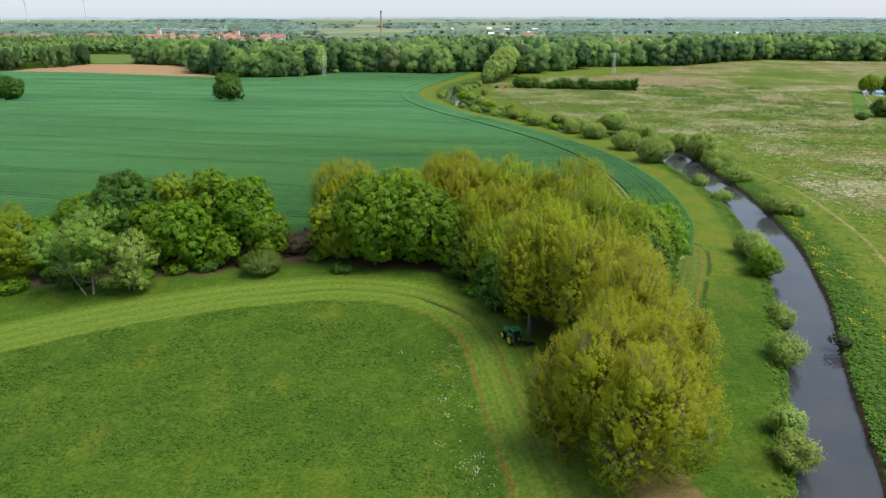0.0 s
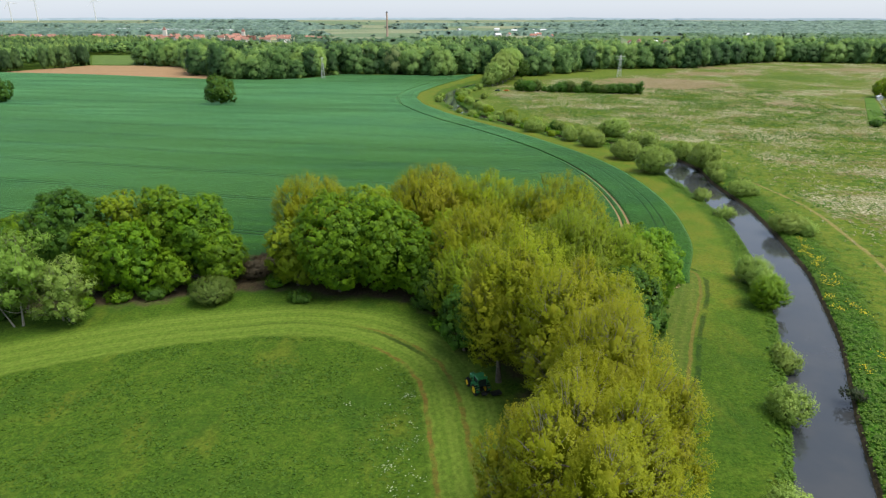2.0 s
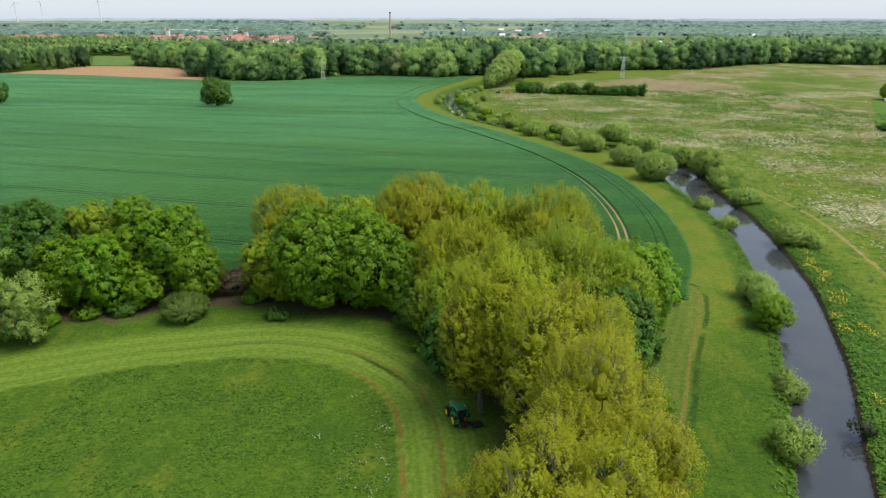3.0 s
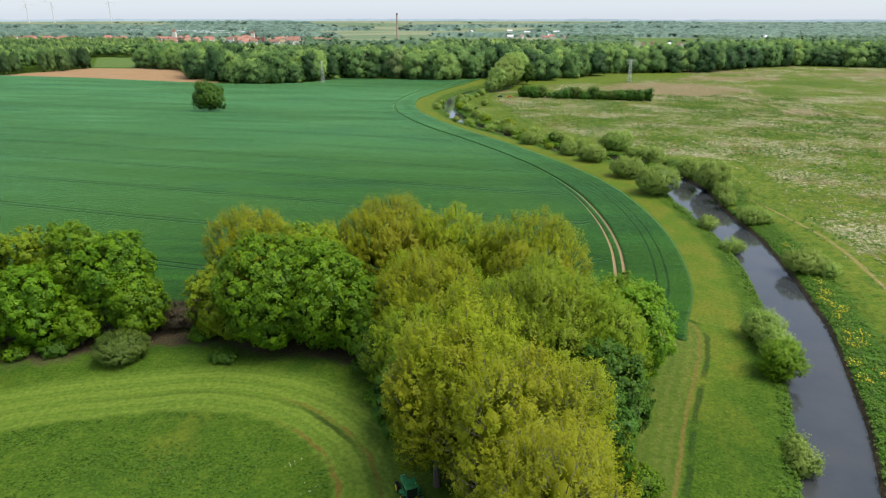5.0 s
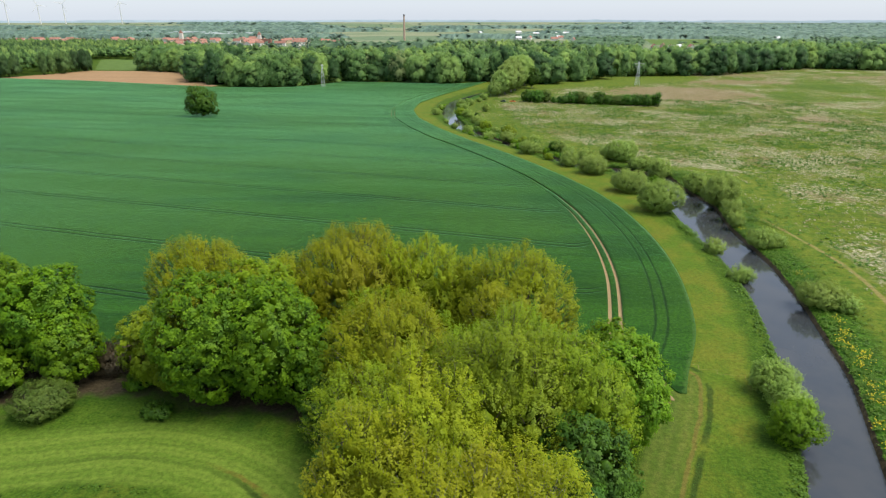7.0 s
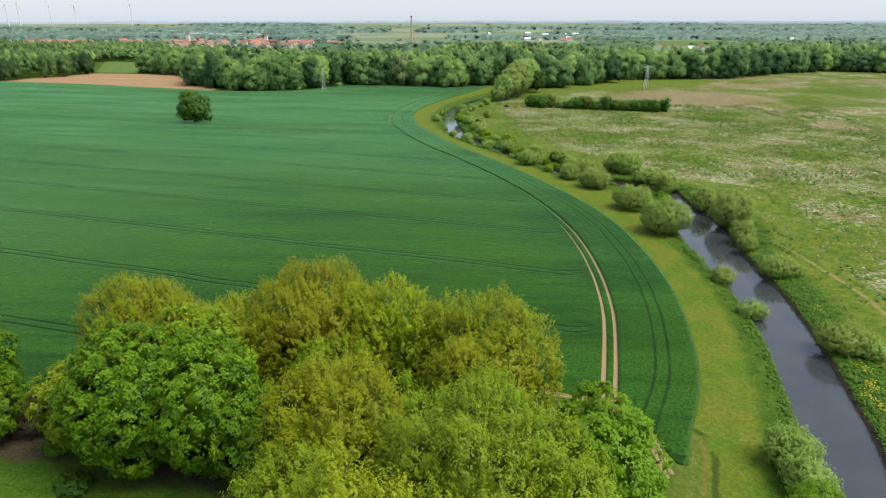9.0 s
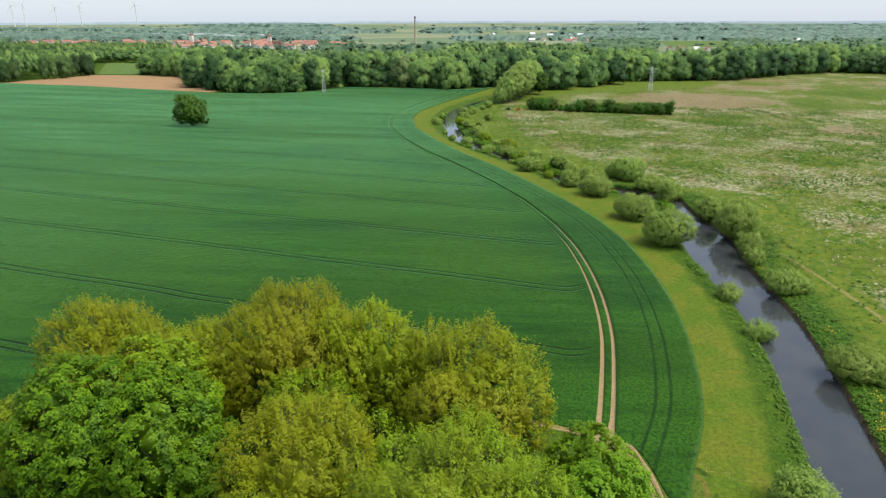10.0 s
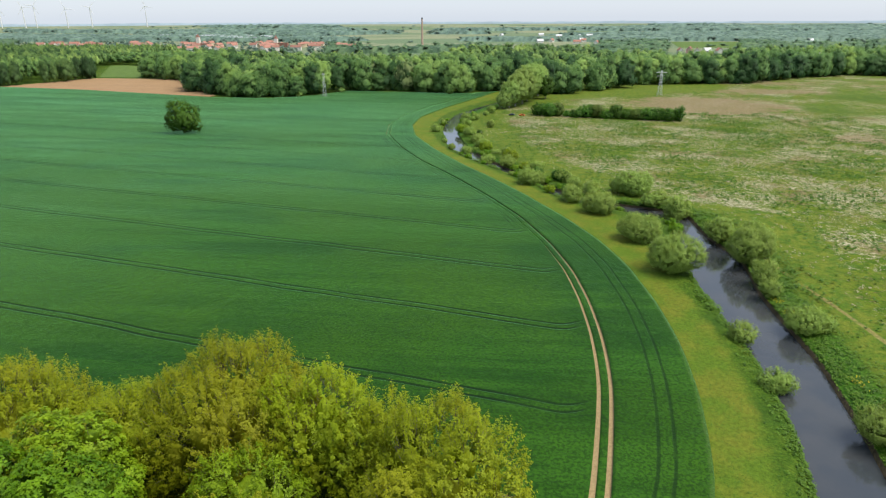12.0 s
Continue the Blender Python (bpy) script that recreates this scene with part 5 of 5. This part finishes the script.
def flowers(name, x, y, size, height, material, label, seed):
    """Flower heads as small domed sprays."""
    g = np.random.default_rng(seed)
    p = np.stack([x, y, ground_z(x, y) + height * g.uniform(0.6, 1.2, len(x))], 1)
    nr = np.array([0, 0, 1.0]) + g.normal(size=(len(x), 3)) * 0.4
    nr /= np.linalg.norm(nr, axis=1, keepdims=True)
    v, f = leaf_quads(p, nr, size, g)
    me = soften(mesh_of(name, v, f), np.repeat(nr, 4, 0))
    return tagged(put(name, me, material), label, "flowers", kind="stuff")


M_YELLOW = leafy("yellow_petals", (0.55, 0.45, 0.02), (0.75, 0.62, 0.03), 0.3)
M_WHITE = leafy("white_umbels", (0.34, 0.4, 0.24), (0.6, 0.64, 0.48), 0.3)
cy = np.concatenate([g.normal(150, 22, 14), g.uniform(80, 300, 12)])
cxs = river_r(cy) + np.abs(g.normal(2.5, 3.0, 26)) + 0.6
px_ = np.repeat(cxs, 40) + g.normal(0, 0.6, 26 * 40)
py_ = np.repeat(cy, 40) + g.normal(0, 1.0, 26 * 40)
flowers("yellow_flowers", px_, py_, 0.27, 0.85, M_YELLOW, "yellow flowering rape on the river bank", 31)
near = (PATCH[:, 1] > 52) & (PATCH[:, 1] < 104) & (PATCH[:, 0] > 0)
at = PATCH[near][g.integers(0, near.sum(), 70)]
cx, cy = at[:, 0] - 0.5 - np.abs(g.normal(0, 4.2, 70)), at[:, 1] + g.normal(0, 1.0, 70)
many = np.maximum(g.exponential(7, 70).astype(int), 1)
wxx = np.repeat(cx, many) + g.normal(0, 0.5, many.sum())
wyy2 = np.repeat(cy, many) + g.normal(0, 0.6, many.sum())
flowers("white_flowers", wxx, wyy2, 0.19, 0.5, M_WHITE, "white cow parsley heads in the meadow", 32)

# ---- tractor ----
P_GREEN = plain("green_machine_paint", (0.028, 0.19, 0.055), 0.35)
P_YELLOW = plain("yellow_rim_paint", (0.75, 0.5, 0.01), 0.4)
P_RUBBER = plain("black_rubber", (0.012, 0.012, 0.012), 0.85)
P_RED = plain("red_lamp_plastic", (0.35, 0.012, 0.01), 0.3)
P_DARK = plain("dark_metal", (0.03, 0.03, 0.03), 0.5, 0.5)
P_GLASS = plain("tinted_cab_glass", (0.015, 0.02, 0.022), 0.08, 0.0, 0.02)
P_WHITE = plain("white_paint", (0.75, 0.75, 0.73), 0.5)
P_GALV = plain("galvanised_steel", (0.62, 0.65, 0.66), 0.6, 0.0)


def wheel(parent, x, y, r, w):
    """A wheel on an axle along x: tyre with lugs, rim under it."""
    bm = bmesh.new()
    turn = Matrix.Translation((x, y, r)) @ Matrix.Rotation(math.pi / 2, 4, "Y")
    bmesh.ops.create_cone(bm, cap_ends=True, segments=26, radius1=r * 0.93, radius2=r * 0.93, depth=w, matrix=turn)
    bmesh.ops.bevel(bm, geom=[e for e in bm.edges if len(e.link_faces) == 2 and any(len(f.verts) > 4 for f in e.link_faces)], offset=w * 0.18, segments=2, affect="EDGES")
    for i in range(22):
        a = i * math.tau / 22
        m = Matrix.Translation((x, y, r)) @ Matrix.Rotation(a, 4, "X") @ Matrix.Translation((0, 0, r * 0.95)) @ Matrix.Rotation(0.5 if i % 2 else -0.5, 4, "Z") @ Matrix.Diagonal((w * 0.9, r * 0.07, r * 0.1, 1))
        bmesh.ops.create_cube(bm, size=1, matrix=m)
    tyre = part("wheel", bm, P_RUBBER, parent)
    bm = bmesh.new()
    bmesh.ops.create_cone(bm, cap_ends=True, segments=20, radius1=r * 0.58, radius2=r * 0.58, depth=w * 1.03, matrix=turn)
    for s in (-1, 1):
        bmesh.ops.create_cone(bm, cap_ends=True, segments=12, radius1=r * 0.22, radius2=r * 0.16, depth=w * 0.2, matrix=Matrix.Translation((x + s * w * 0.55, y, r)) @ Matrix.Rotation(math.pi / 2, 4, "Y"))
    part("rim", bm, P_YELLOW, tyre, "yellow steel rim")


def tractor(x, y, turn):
    t = thing("tractor", x, y, turn=turn, label="green tractor with yellow rims beside the poplars", category="tractor")
    for s in (-1, 1):
        wheel(t, s * 1.0, -1.05, 1.02, 0.62)
        wheel(t, s * 0.95, 1.75, 0.76, 0.5)
    part("hood", box(bmesh.new(), 0, 1.3, 1.05, 0.9, 2.3, 0.95, 0.16), P_GREEN, t)
    part("grille", box(bmesh.new(), 0, 2.44, 1.1, 0.7, 0.06, 0.7, 0.02), P_DARK, t)
    part("chassis", box(bmesh.new(), 0, 0.35, 0.6, 0.66, 3.6, 0.5, 0.05), P_DARK, t)
    part("cab", box(bmesh.new(), 0, -0.75, 1.45, 1.6, 1.65, 1.5, 0.1), P_GLASS, t, "cab of dark tinted glass")
    part("cab_roof", box(bmesh.new(), 0, -0.78, 2.95, 1.78, 1.95, 0.26, 0.1), P_GREEN, t)
    part("beacon", rod(bmesh.new(), (0.6, -1.2, 3.2), (0.6, -1.2, 3.4), 0.09, 0.07, 10), P_YELLOW, t)
    for sx in (-1, 1):
        for sy in (-1.56, 0.06):
            part("cab_post", rod(bmesh.new(), (sx * 0.8, sy, 1.4), (sx * 0.77, sy, 3.0), 0.06), P_GREEN, t)
        bm = bmesh.new()
        for i in range(9):
            a = radians(12 + 19.5 * i)
            m = Matrix.Translation((sx * 1.0, -1.05 - math.cos(a) * 1.12, 1.02 + math.sin(a) * 1.12)) @ Matrix.Rotation(a - math.pi / 2, 4, "X") @ Matrix.Diagonal((0.66, 0.44, 0.05, 1))
            bmesh.ops.create_cube(bm, size=1, matrix=m)
        part("fender", bm, P_GREEN, t)
        part("mirror", box(bmesh.new(), sx * 1.05, 0.15, 2.2, 0.22, 0.06, 0.4, 0.02), P_DARK, t)
        part("tail_lamp", box(bmesh.new(), sx * 0.95, -2.2, 1.5, 0.25, 0.06, 0.14, 0.02), P_RED, t, "red tail lamp")
    part("exhaust", rod(bmesh.new(), (0.55, 0.35, 1.8), (0.55, 0.35, 3.1), 0.06), P_DARK, t)
    part("headlight", box(bmesh.new(), 0, 2.47, 1.75, 0.66, 0.05, 0.14, 0.02), P_WHITE, t)
    part("hitch", box(bmesh.new(), 0, -2.3, 0.55, 0.8, 0.7, 0.4, 0.05), P_DARK, t)
    arm = part("mower_arm", rod(bmesh.new(), (0.3, -2.4, 0.8), (1.5, -2.5, 0.7), 0.09), P_DARK, t)
    part("mower_deck", box(bmesh.new(), 2.1, -2.4, 0.25, 1.7, 1.1, 0.35, 0.08), P_DARK, arm, "side mower deck of dark metal")
    return t


tractor(13.3, 100.2, 24)


# ---- cars by the upper river ----
def car(x, y, turn, paint, label):
    t = thing("car", x, y, turn=turn, label=label, category="car", group="cars by the upper river")
    bm = box(bmesh.new(), 0, 0, 0.32, 1.75, 4.3, 0.62, 0.14)
    part("body", bm, paint, t)
    bm = box(bmesh.new(), 0, -0.2, 0.9, 1.5, 2.3, 0.55, 0.2)
    part("cabin", bm, P_GLASS, t, "cabin with dark windows")
    part("roof", box(bmesh.new(), 0, -0.2, 1.42, 1.3, 1.6, 0.07, 0.03), paint, t)
    for sx in (-0.8, 0.8):
        for sy in (-1.35, 1.35):
            part("wheel", rod(bmesh.new(), (sx - 0.1, sy, 0.33), (sx + 0.1, sy, 0.33), 0.33, sides=14), P_RUBBER, t)


car(39.5, 563, 75, plain("dark_blue_paint", (0.02, 0.03, 0.09), 0.3), "dark blue car parked by the upper river")
car(47, 562, 80, plain("orange_paint", (0.75, 0.16, 0.02), 0.35), "orange car parked by the upper river")


# ---- pylons, chimney, wind turbines ----
def pylon(x, y, height, arms, turn, label):
    """A lattice mast of steel angles."""
    t = thing("pylon", x, y, turn=turn, label=label, category="pylon", group="power pylons")
    b, w = height * 0.085, height * 0.018
    for sx in (-1, 1):
        for sy in (-1, 1):
            part("leg", rod(bmesh.new(), (sx * b, sy * b, 0), (sx * w, sy * w, height), 0.1, 0.07, 4), P_GALV, t)
    steps = 9
    zs = [height * (1 - (1 - i / steps) ** 1.25) for i in range(steps + 1)]
    for z0, z1 in zip(zs[:-1], zs[1:]):
        r0, r1 = b + (w - b) * z0 / height, b + (w - b) * z1 / height
        bm = bmesh.new()
        for k in range(4):
            a0, a1 = math.pi / 4 + k * math.pi / 2, math.pi / 4 + (k + 1) * math.pi / 2
            c = lambda a, r, z: (math.cos(a) * r * 1.414, math.sin(a) * r * 1.414, z)
            rod(bm, c(a0, r0, z0), c(a1, r1, z1), 0.042, sides=4)
            rod(bm, c(a1, r0, z0), c(a0, r1, z1), 0.042, sides=4)
            rod(bm, c(a0, r1, z1), c(a1, r1, z1), 0.042, sides=4)
        part("lattice", bm, P_GALV, t)
    for z, reach in arms:
        bm = bmesh.new()
        for s in (-1, 1):
            for d in (-0.4, 0.4):
                rod(bm, (0, d, z), (s * reach, 0, z), 0.09, 0.06, 4)
                rod(bm, (0, d, z + 1.1), (s * reach, 0, z), 0.07, 0.05, 4)
        arm = part("cross_arm", bm, P_GALV, t)
        for s in (-1, 1):
            part("insulator", rod(bmesh.new(), (s * reach, 0, z), (s * reach, 0, z - 1.4), 0.12), P_DARK, arm)


pylon(-133.5, 666, 21, [(20.2, 1.9)], 20, "slim galvanised steel lattice mast at the wheat's far edge")
pylon(175.5, 704, 22.5, [(20.5, 5.5), (17.5, 3.5)], 10, "galvanised lattice pylon with cross arms on the fallow")
pylon(404, 917, 28, [(26, 4), (22.5, 5)], 50, "galvanised lattice pylon before the woods")

M_BRICK = soil_material("weathered_brick", (0.5, 0.36, 0.28), (0.4, 0.28, 0.22))
t = thing("factory_chimney", -187, 1690, label="tall weathered brick factory chimney above the woods", category="chimney")
bm = bmesh.new()
rod(bm, (0, 0, 0), (0, 0, 68), 2.9, 1.8, 20)
part("shaft", bm, M_BRICK, t)
part("plinth", box(bmesh.new(), 0, 0, 0, 9, 9, 8, 0.3), M_BRICK, t)
part("crown_ring", rod(bmesh.new(), (0, 0, 67), (0, 0, 70), 2.2, 2.0, 20), P_DARK, t, "soot-dark top ring")


def turbine(x, y, hub, blade, spin):
    t = thing("wind_turbine", x, y, turn=35, label="white three-bladed wind turbine on the far plain", category="wind turbine", group="wind turbines")
    part("tower", rod(bmesh.new(), (0, 0, -2), (0, 0, hub), 3.0, 1.8, 14), P_WHITE, t)
    part("nacelle", box(bmesh.new(), 0, 2, hub - 2, 4.2, 11, 4.4, 0.8), P_WHITE, t)
    part("hub", rod(bmesh.new(), (0, -3.4, hub), (0, -6.2, hub), 2.3, 1.2, 12), P_WHITE, t)
    for k in range(3):
        bm = bmesh.new()
        a = spin + k * math.tau / 3
        w = Vector((math.sin(a), 0, math.cos(a)))
        s = Vector((math.cos(a), 0, -math.sin(a)))
        prev = None
        for f, c in ((0.02, 0.9), (0.2, 2.4), (0.6, 1.4), (1.0, 0.3)):
            o = Vector((0, -4.8, hub)) + w * blade * f
            ring = [bm.verts.new(o + s * c * u + Vector((0, v, 0))) for u, v in ((-0.5, 0), (0, 0.35), (1, 0), (0, -0.35))]
            if prev:
                for i in range(4):
                    bm.faces.new((prev[i], prev[(i + 1) % 4], ring[(i + 1) % 4], ring[i]))
            prev = ring
        part("blade", bm, P_WHITE, t)


for i, (x, y) in enumerate(((-2725, 3385), (-2641, 3454), (-2599, 3487), (-2479, 3577), (-2379, 3647), (-2135, 3801))):
    turbine(x, y, 100 + (i % 3) * 8, 48, 0.5 + i * 1.1)

# ---- town and farmsteads ----
P_RENDER = plain("pale_render", (0.72, 0.68, 0.6), 0.8, 0.0, 0.08, 0.3)
P_OCHRE = plain("ochre_render", (0.62, 0.48, 0.32), 0.8, 0.0, 0.08, 0.3)
P_TILES = soil_material("red_roof_tiles", (0.4, 0.2, 0.15), (0.31, 0.16, 0.125))
P_BROWNTILES = soil_material("brown_roof_tiles", (0.31, 0.16, 0.12), (0.23, 0.125, 0.1))
P_SHEET = plain("grey_roof_sheet", (0.66, 0.68, 0.69), 0.5)
M_PANE = plain("dark_window_glass", (0.04, 0.05, 0.06), 0.1, 0.0, 0.02)


def house(x, y, w, length, wall_h, roof_h, turn, wall_mat, roof_mat, label, name="house", group="houses of the town"):
    """A gabled house: walls, roof with eaves, rows of windows."""
    t = thing(name, x, y, turn=turn, label=label, category="house", group=group)
    bm = bmesh.new()
    a, b = length / 2, w / 2
    prof = [(-b, 0), (b, 0), (b, wall_h), (0, wall_h + roof_h * 0.97), (-b, wall_h)]
    ends = [[bm.verts.new((sx * a, p, q)) for p, q in prof] for sx in (-1, 1)]
    bm.faces.new(ends[0])
    bm.faces.new(ends[1][::-1])
    for i in range(5):
        j = (i + 1) % 5
        bm.faces.new((ends[0][i], ends[0][j], ends[1][j], ends[1][i]))
    bmesh.ops.recalc_face_normals(bm, faces=bm.faces)
    wall = part("wall", bm, wall_mat, t)
    bm = bmesh.new()
    o = 0.6
    drop = roof_h * o / b
    prof = [(-b - o, wall_h - drop), (0, wall_h + roof_h), (b + o, wall_h - drop), (b + o, wall_h - drop + 0.3), (0, wall_h + roof_h + 0.3), (-b - o, wall_h - drop + 0.3)]
    ends = [[bm.verts.new((sx * (a + o), p, q + 0.02)) for p, q in prof] for sx in (-1, 1)]
    for i in range(6):
        j = (i + 1) % 6
        bm.faces.new((ends[0][i], ends[0][j], ends[1][j], ends[1][i]))
    for e in ends:
        bm.faces.new((e[0], e[1], e[4], e[5]))
        bm.faces.new((e[1], e[2], e[3], e[4]))
    bmesh.ops.recalc_face_normals(bm, faces=bm.faces)
    roof = part("roof", bm, roof_mat, t)
    part("chimney", box(bmesh.new(), a * 0.4, 0, wall_h + roof_h - 0.8, 0.9, 0.9, 2.2), M_BRICK, roof)
    n = max(2, int(length / 6))
    for i in range(n):
        px = -a + (i + 0.5) * length / n
        part("window", box(bmesh.new(), px, -b, wall_h * 0.5, 1.3, 0.16, 1.6), M_PANE, wall)
    return t


gr = random.Random(77)
for lo, hi, count, y0, y1 in ((-0.71, -0.605, 22, 1400, 1700), (-0.485, -0.41, 18, 1450, 1750), (-0.345, -0.265, 16, 1480, 1780), (-0.58, -0.5, 7, 1550, 1800), (-0.41, -0.345, 9, 1500, 1800), (-0.26, -0.2, 4, 1560, 1800)):
    for i in range(count):
        y = gr.uniform(y0, y1)
        x = y * gr.uniform(lo, hi)
        red = gr.random() < 0.72
        house(x, y, gr.uniform(9, 13), gr.uniform(13, 30), gr.uniform(7, 11), gr.uniform(3.5, 5), gr.choice((8, -25, 35, 60, 80, 100)), P_RENDER if gr.random() < 0.75 else P_OCHRE,
              P_TILES if red else P_BROWNTILES, "pale rendered town house with a red tiled roof" if red else "pale rendered town house with a brown tiled roof")
for ratio, y, h in ((-0.452, 1650, 26), (-0.331, 1680, 22)):
    t = thing("church", ratio * y, y, label="white church tower with a dark pointed roof", category="church")
    part("tower", box(bmesh.new(), 0, 0, 0, 8, 8, h, 0.1), P_RENDER, t)
    bm = bmesh.new()
    bmesh.ops.create_cone(bm, cap_ends=True, segments=4, radius1=6, radius2=0.3, depth=8, matrix=Matrix.Translation((0, 0, h + 4)) @ Matrix.Rotation(math.pi / 4, 4, "Z"))
    part("spire", bm, P_BROWNTILES, t)
    bm = box(bmesh.new(), 17, 0, 0, 26, 12, 12, 0.1)
    part("nave", bm, P_BROWNTILES, t)
for i in range(12):
    y = gr.uniform(2150, 2450)
    x = y * gr.uniform(-0.52, -0.36)
    t = thing("industrial_hall", x, y, turn=gr.choice((0, 5, -8)), label="long low white industrial hall at the town's edge", category="hall", group="halls behind the town")
    ln = gr.uniform(40, 85)
    part("wall", box(bmesh.new(), 0, 0, 0, ln, 30, 12), P_WHITE, t)
    part("roof", box(bmesh.new(), 0, 0, 12.02, ln + 1, 31, 0.7), P_SHEET, t)
house(391, 1455, 10, 13, 7, 6, 60, plain("pink_render", (0.7, 0.42, 0.36), 0.8), P_BROWNTILES, "pink gabled farmhouse among the woods", group="farmhouses beyond the woods")
house(430, 1470, 11, 16, 5, 5, 25, P_RENDER, P_SHEET, "white farmhouse with a grey roof among the woods", group="farmhouses beyond the woods")
sheet_poly("glade_field", [(430, 1700), (590, 1700), (690, 2100), (500, 2100)], 0.2, M_FARMEADOW, "light green field behind the farmhouses", "field")
for fx, fy, turn, ln in ((402, 1440, 75, 13), (446, 1446, 100, 12), (372, 1452, 95, 12)):
    house(fx, fy, 10, ln, 6, 5, turn, P_RENDER, P_TILES, "white farmhouse with a red tiled roof among the woods", group="farmhouses beyond the woods")
for i in range(26):
    y = gr.uniform(1900, 2900)
    x = y * (gr.uniform(-0.02, 0.14) if i < 16 else gr.uniform(0.3, 0.6))
    house(x, y, 11, gr.uniform(14, 30), 6, 4.5, gr.choice((0, 15, 70)), P_RENDER, P_TILES if i % 2 else P_SHEET, "distant pale house with a pitched roof", group="distant village houses")

# ---- allotment at the fallow's edge ----
for x, y, h, r, mat, sd, label in ((342, 527, 15, 9, L_OLIVE, 301, "round olive-green tree beside a garden plot"), (358, 522, 16, 10, L_SHRUB, 304, "broad grey-green tree beside a garden plot"), (264, 388, 11, 6.5, L_DARK, 302, "dark green tree beside a garden plot"),
                                   (271, 384, 9, 5, L_FIELD, 305, "dark green tree beside a garden plot")):
    tree("field_tree", x, y, h, r, mat, sd, label, tuft=1.2, per=20, leaf=0.6, twigs=0, clear=0.02, group="trees of the garden plot")
tree("shrub", 243, 374, 4.2, 3.2, L_DARK, 303, "small round dark shrub by the garden fence", "shrub", tuft=0.8, per=18, leaf=0.4, clear=0.0, twigs=0, limbs=0)
house(337, 508, 4, 7, 2.6, 1.2, 20, P_WHITE, plain("blue_tarpaulin", (0.1, 0.3, 0.5), 0.6), "small white garden hut with a blue roof", "garden_hut", "")
house(331, 513, 3, 4, 2.2, 0.9, 75, P_WHITE, P_SHEET, "little white garden shed with a grey roof", "garden_shed", "")
t = thing("garden_fence", 272, 406, label="grey wire fence on steel posts round a garden plot", category="fence")
for i in range(24):
    part("post", rod(bmesh.new(), (i * 3.0, i * 5.6, -1.6 * i / 23), (i * 3.0, i * 5.6, 1.8 - 1.6 * i / 23), 0.07), P_GALV, t)
for z in (0.4, 1.0, 1.7):
    part("wire", rod(bmesh.new(), (0, 0, z), (69, 128.8, z - 1.6), 0.04, sides=4), P_GALV, t)
sheet_poly("garden_meadow", [(326, 524), (339, 534), (271, 409), (262, 394), (250, 392)], 0.14, soil_material("lush_grass", (0.06, 0.125, 0.016), (0.085, 0.15, 0.022)), "smooth bright green grass beside the garden fence", "field")
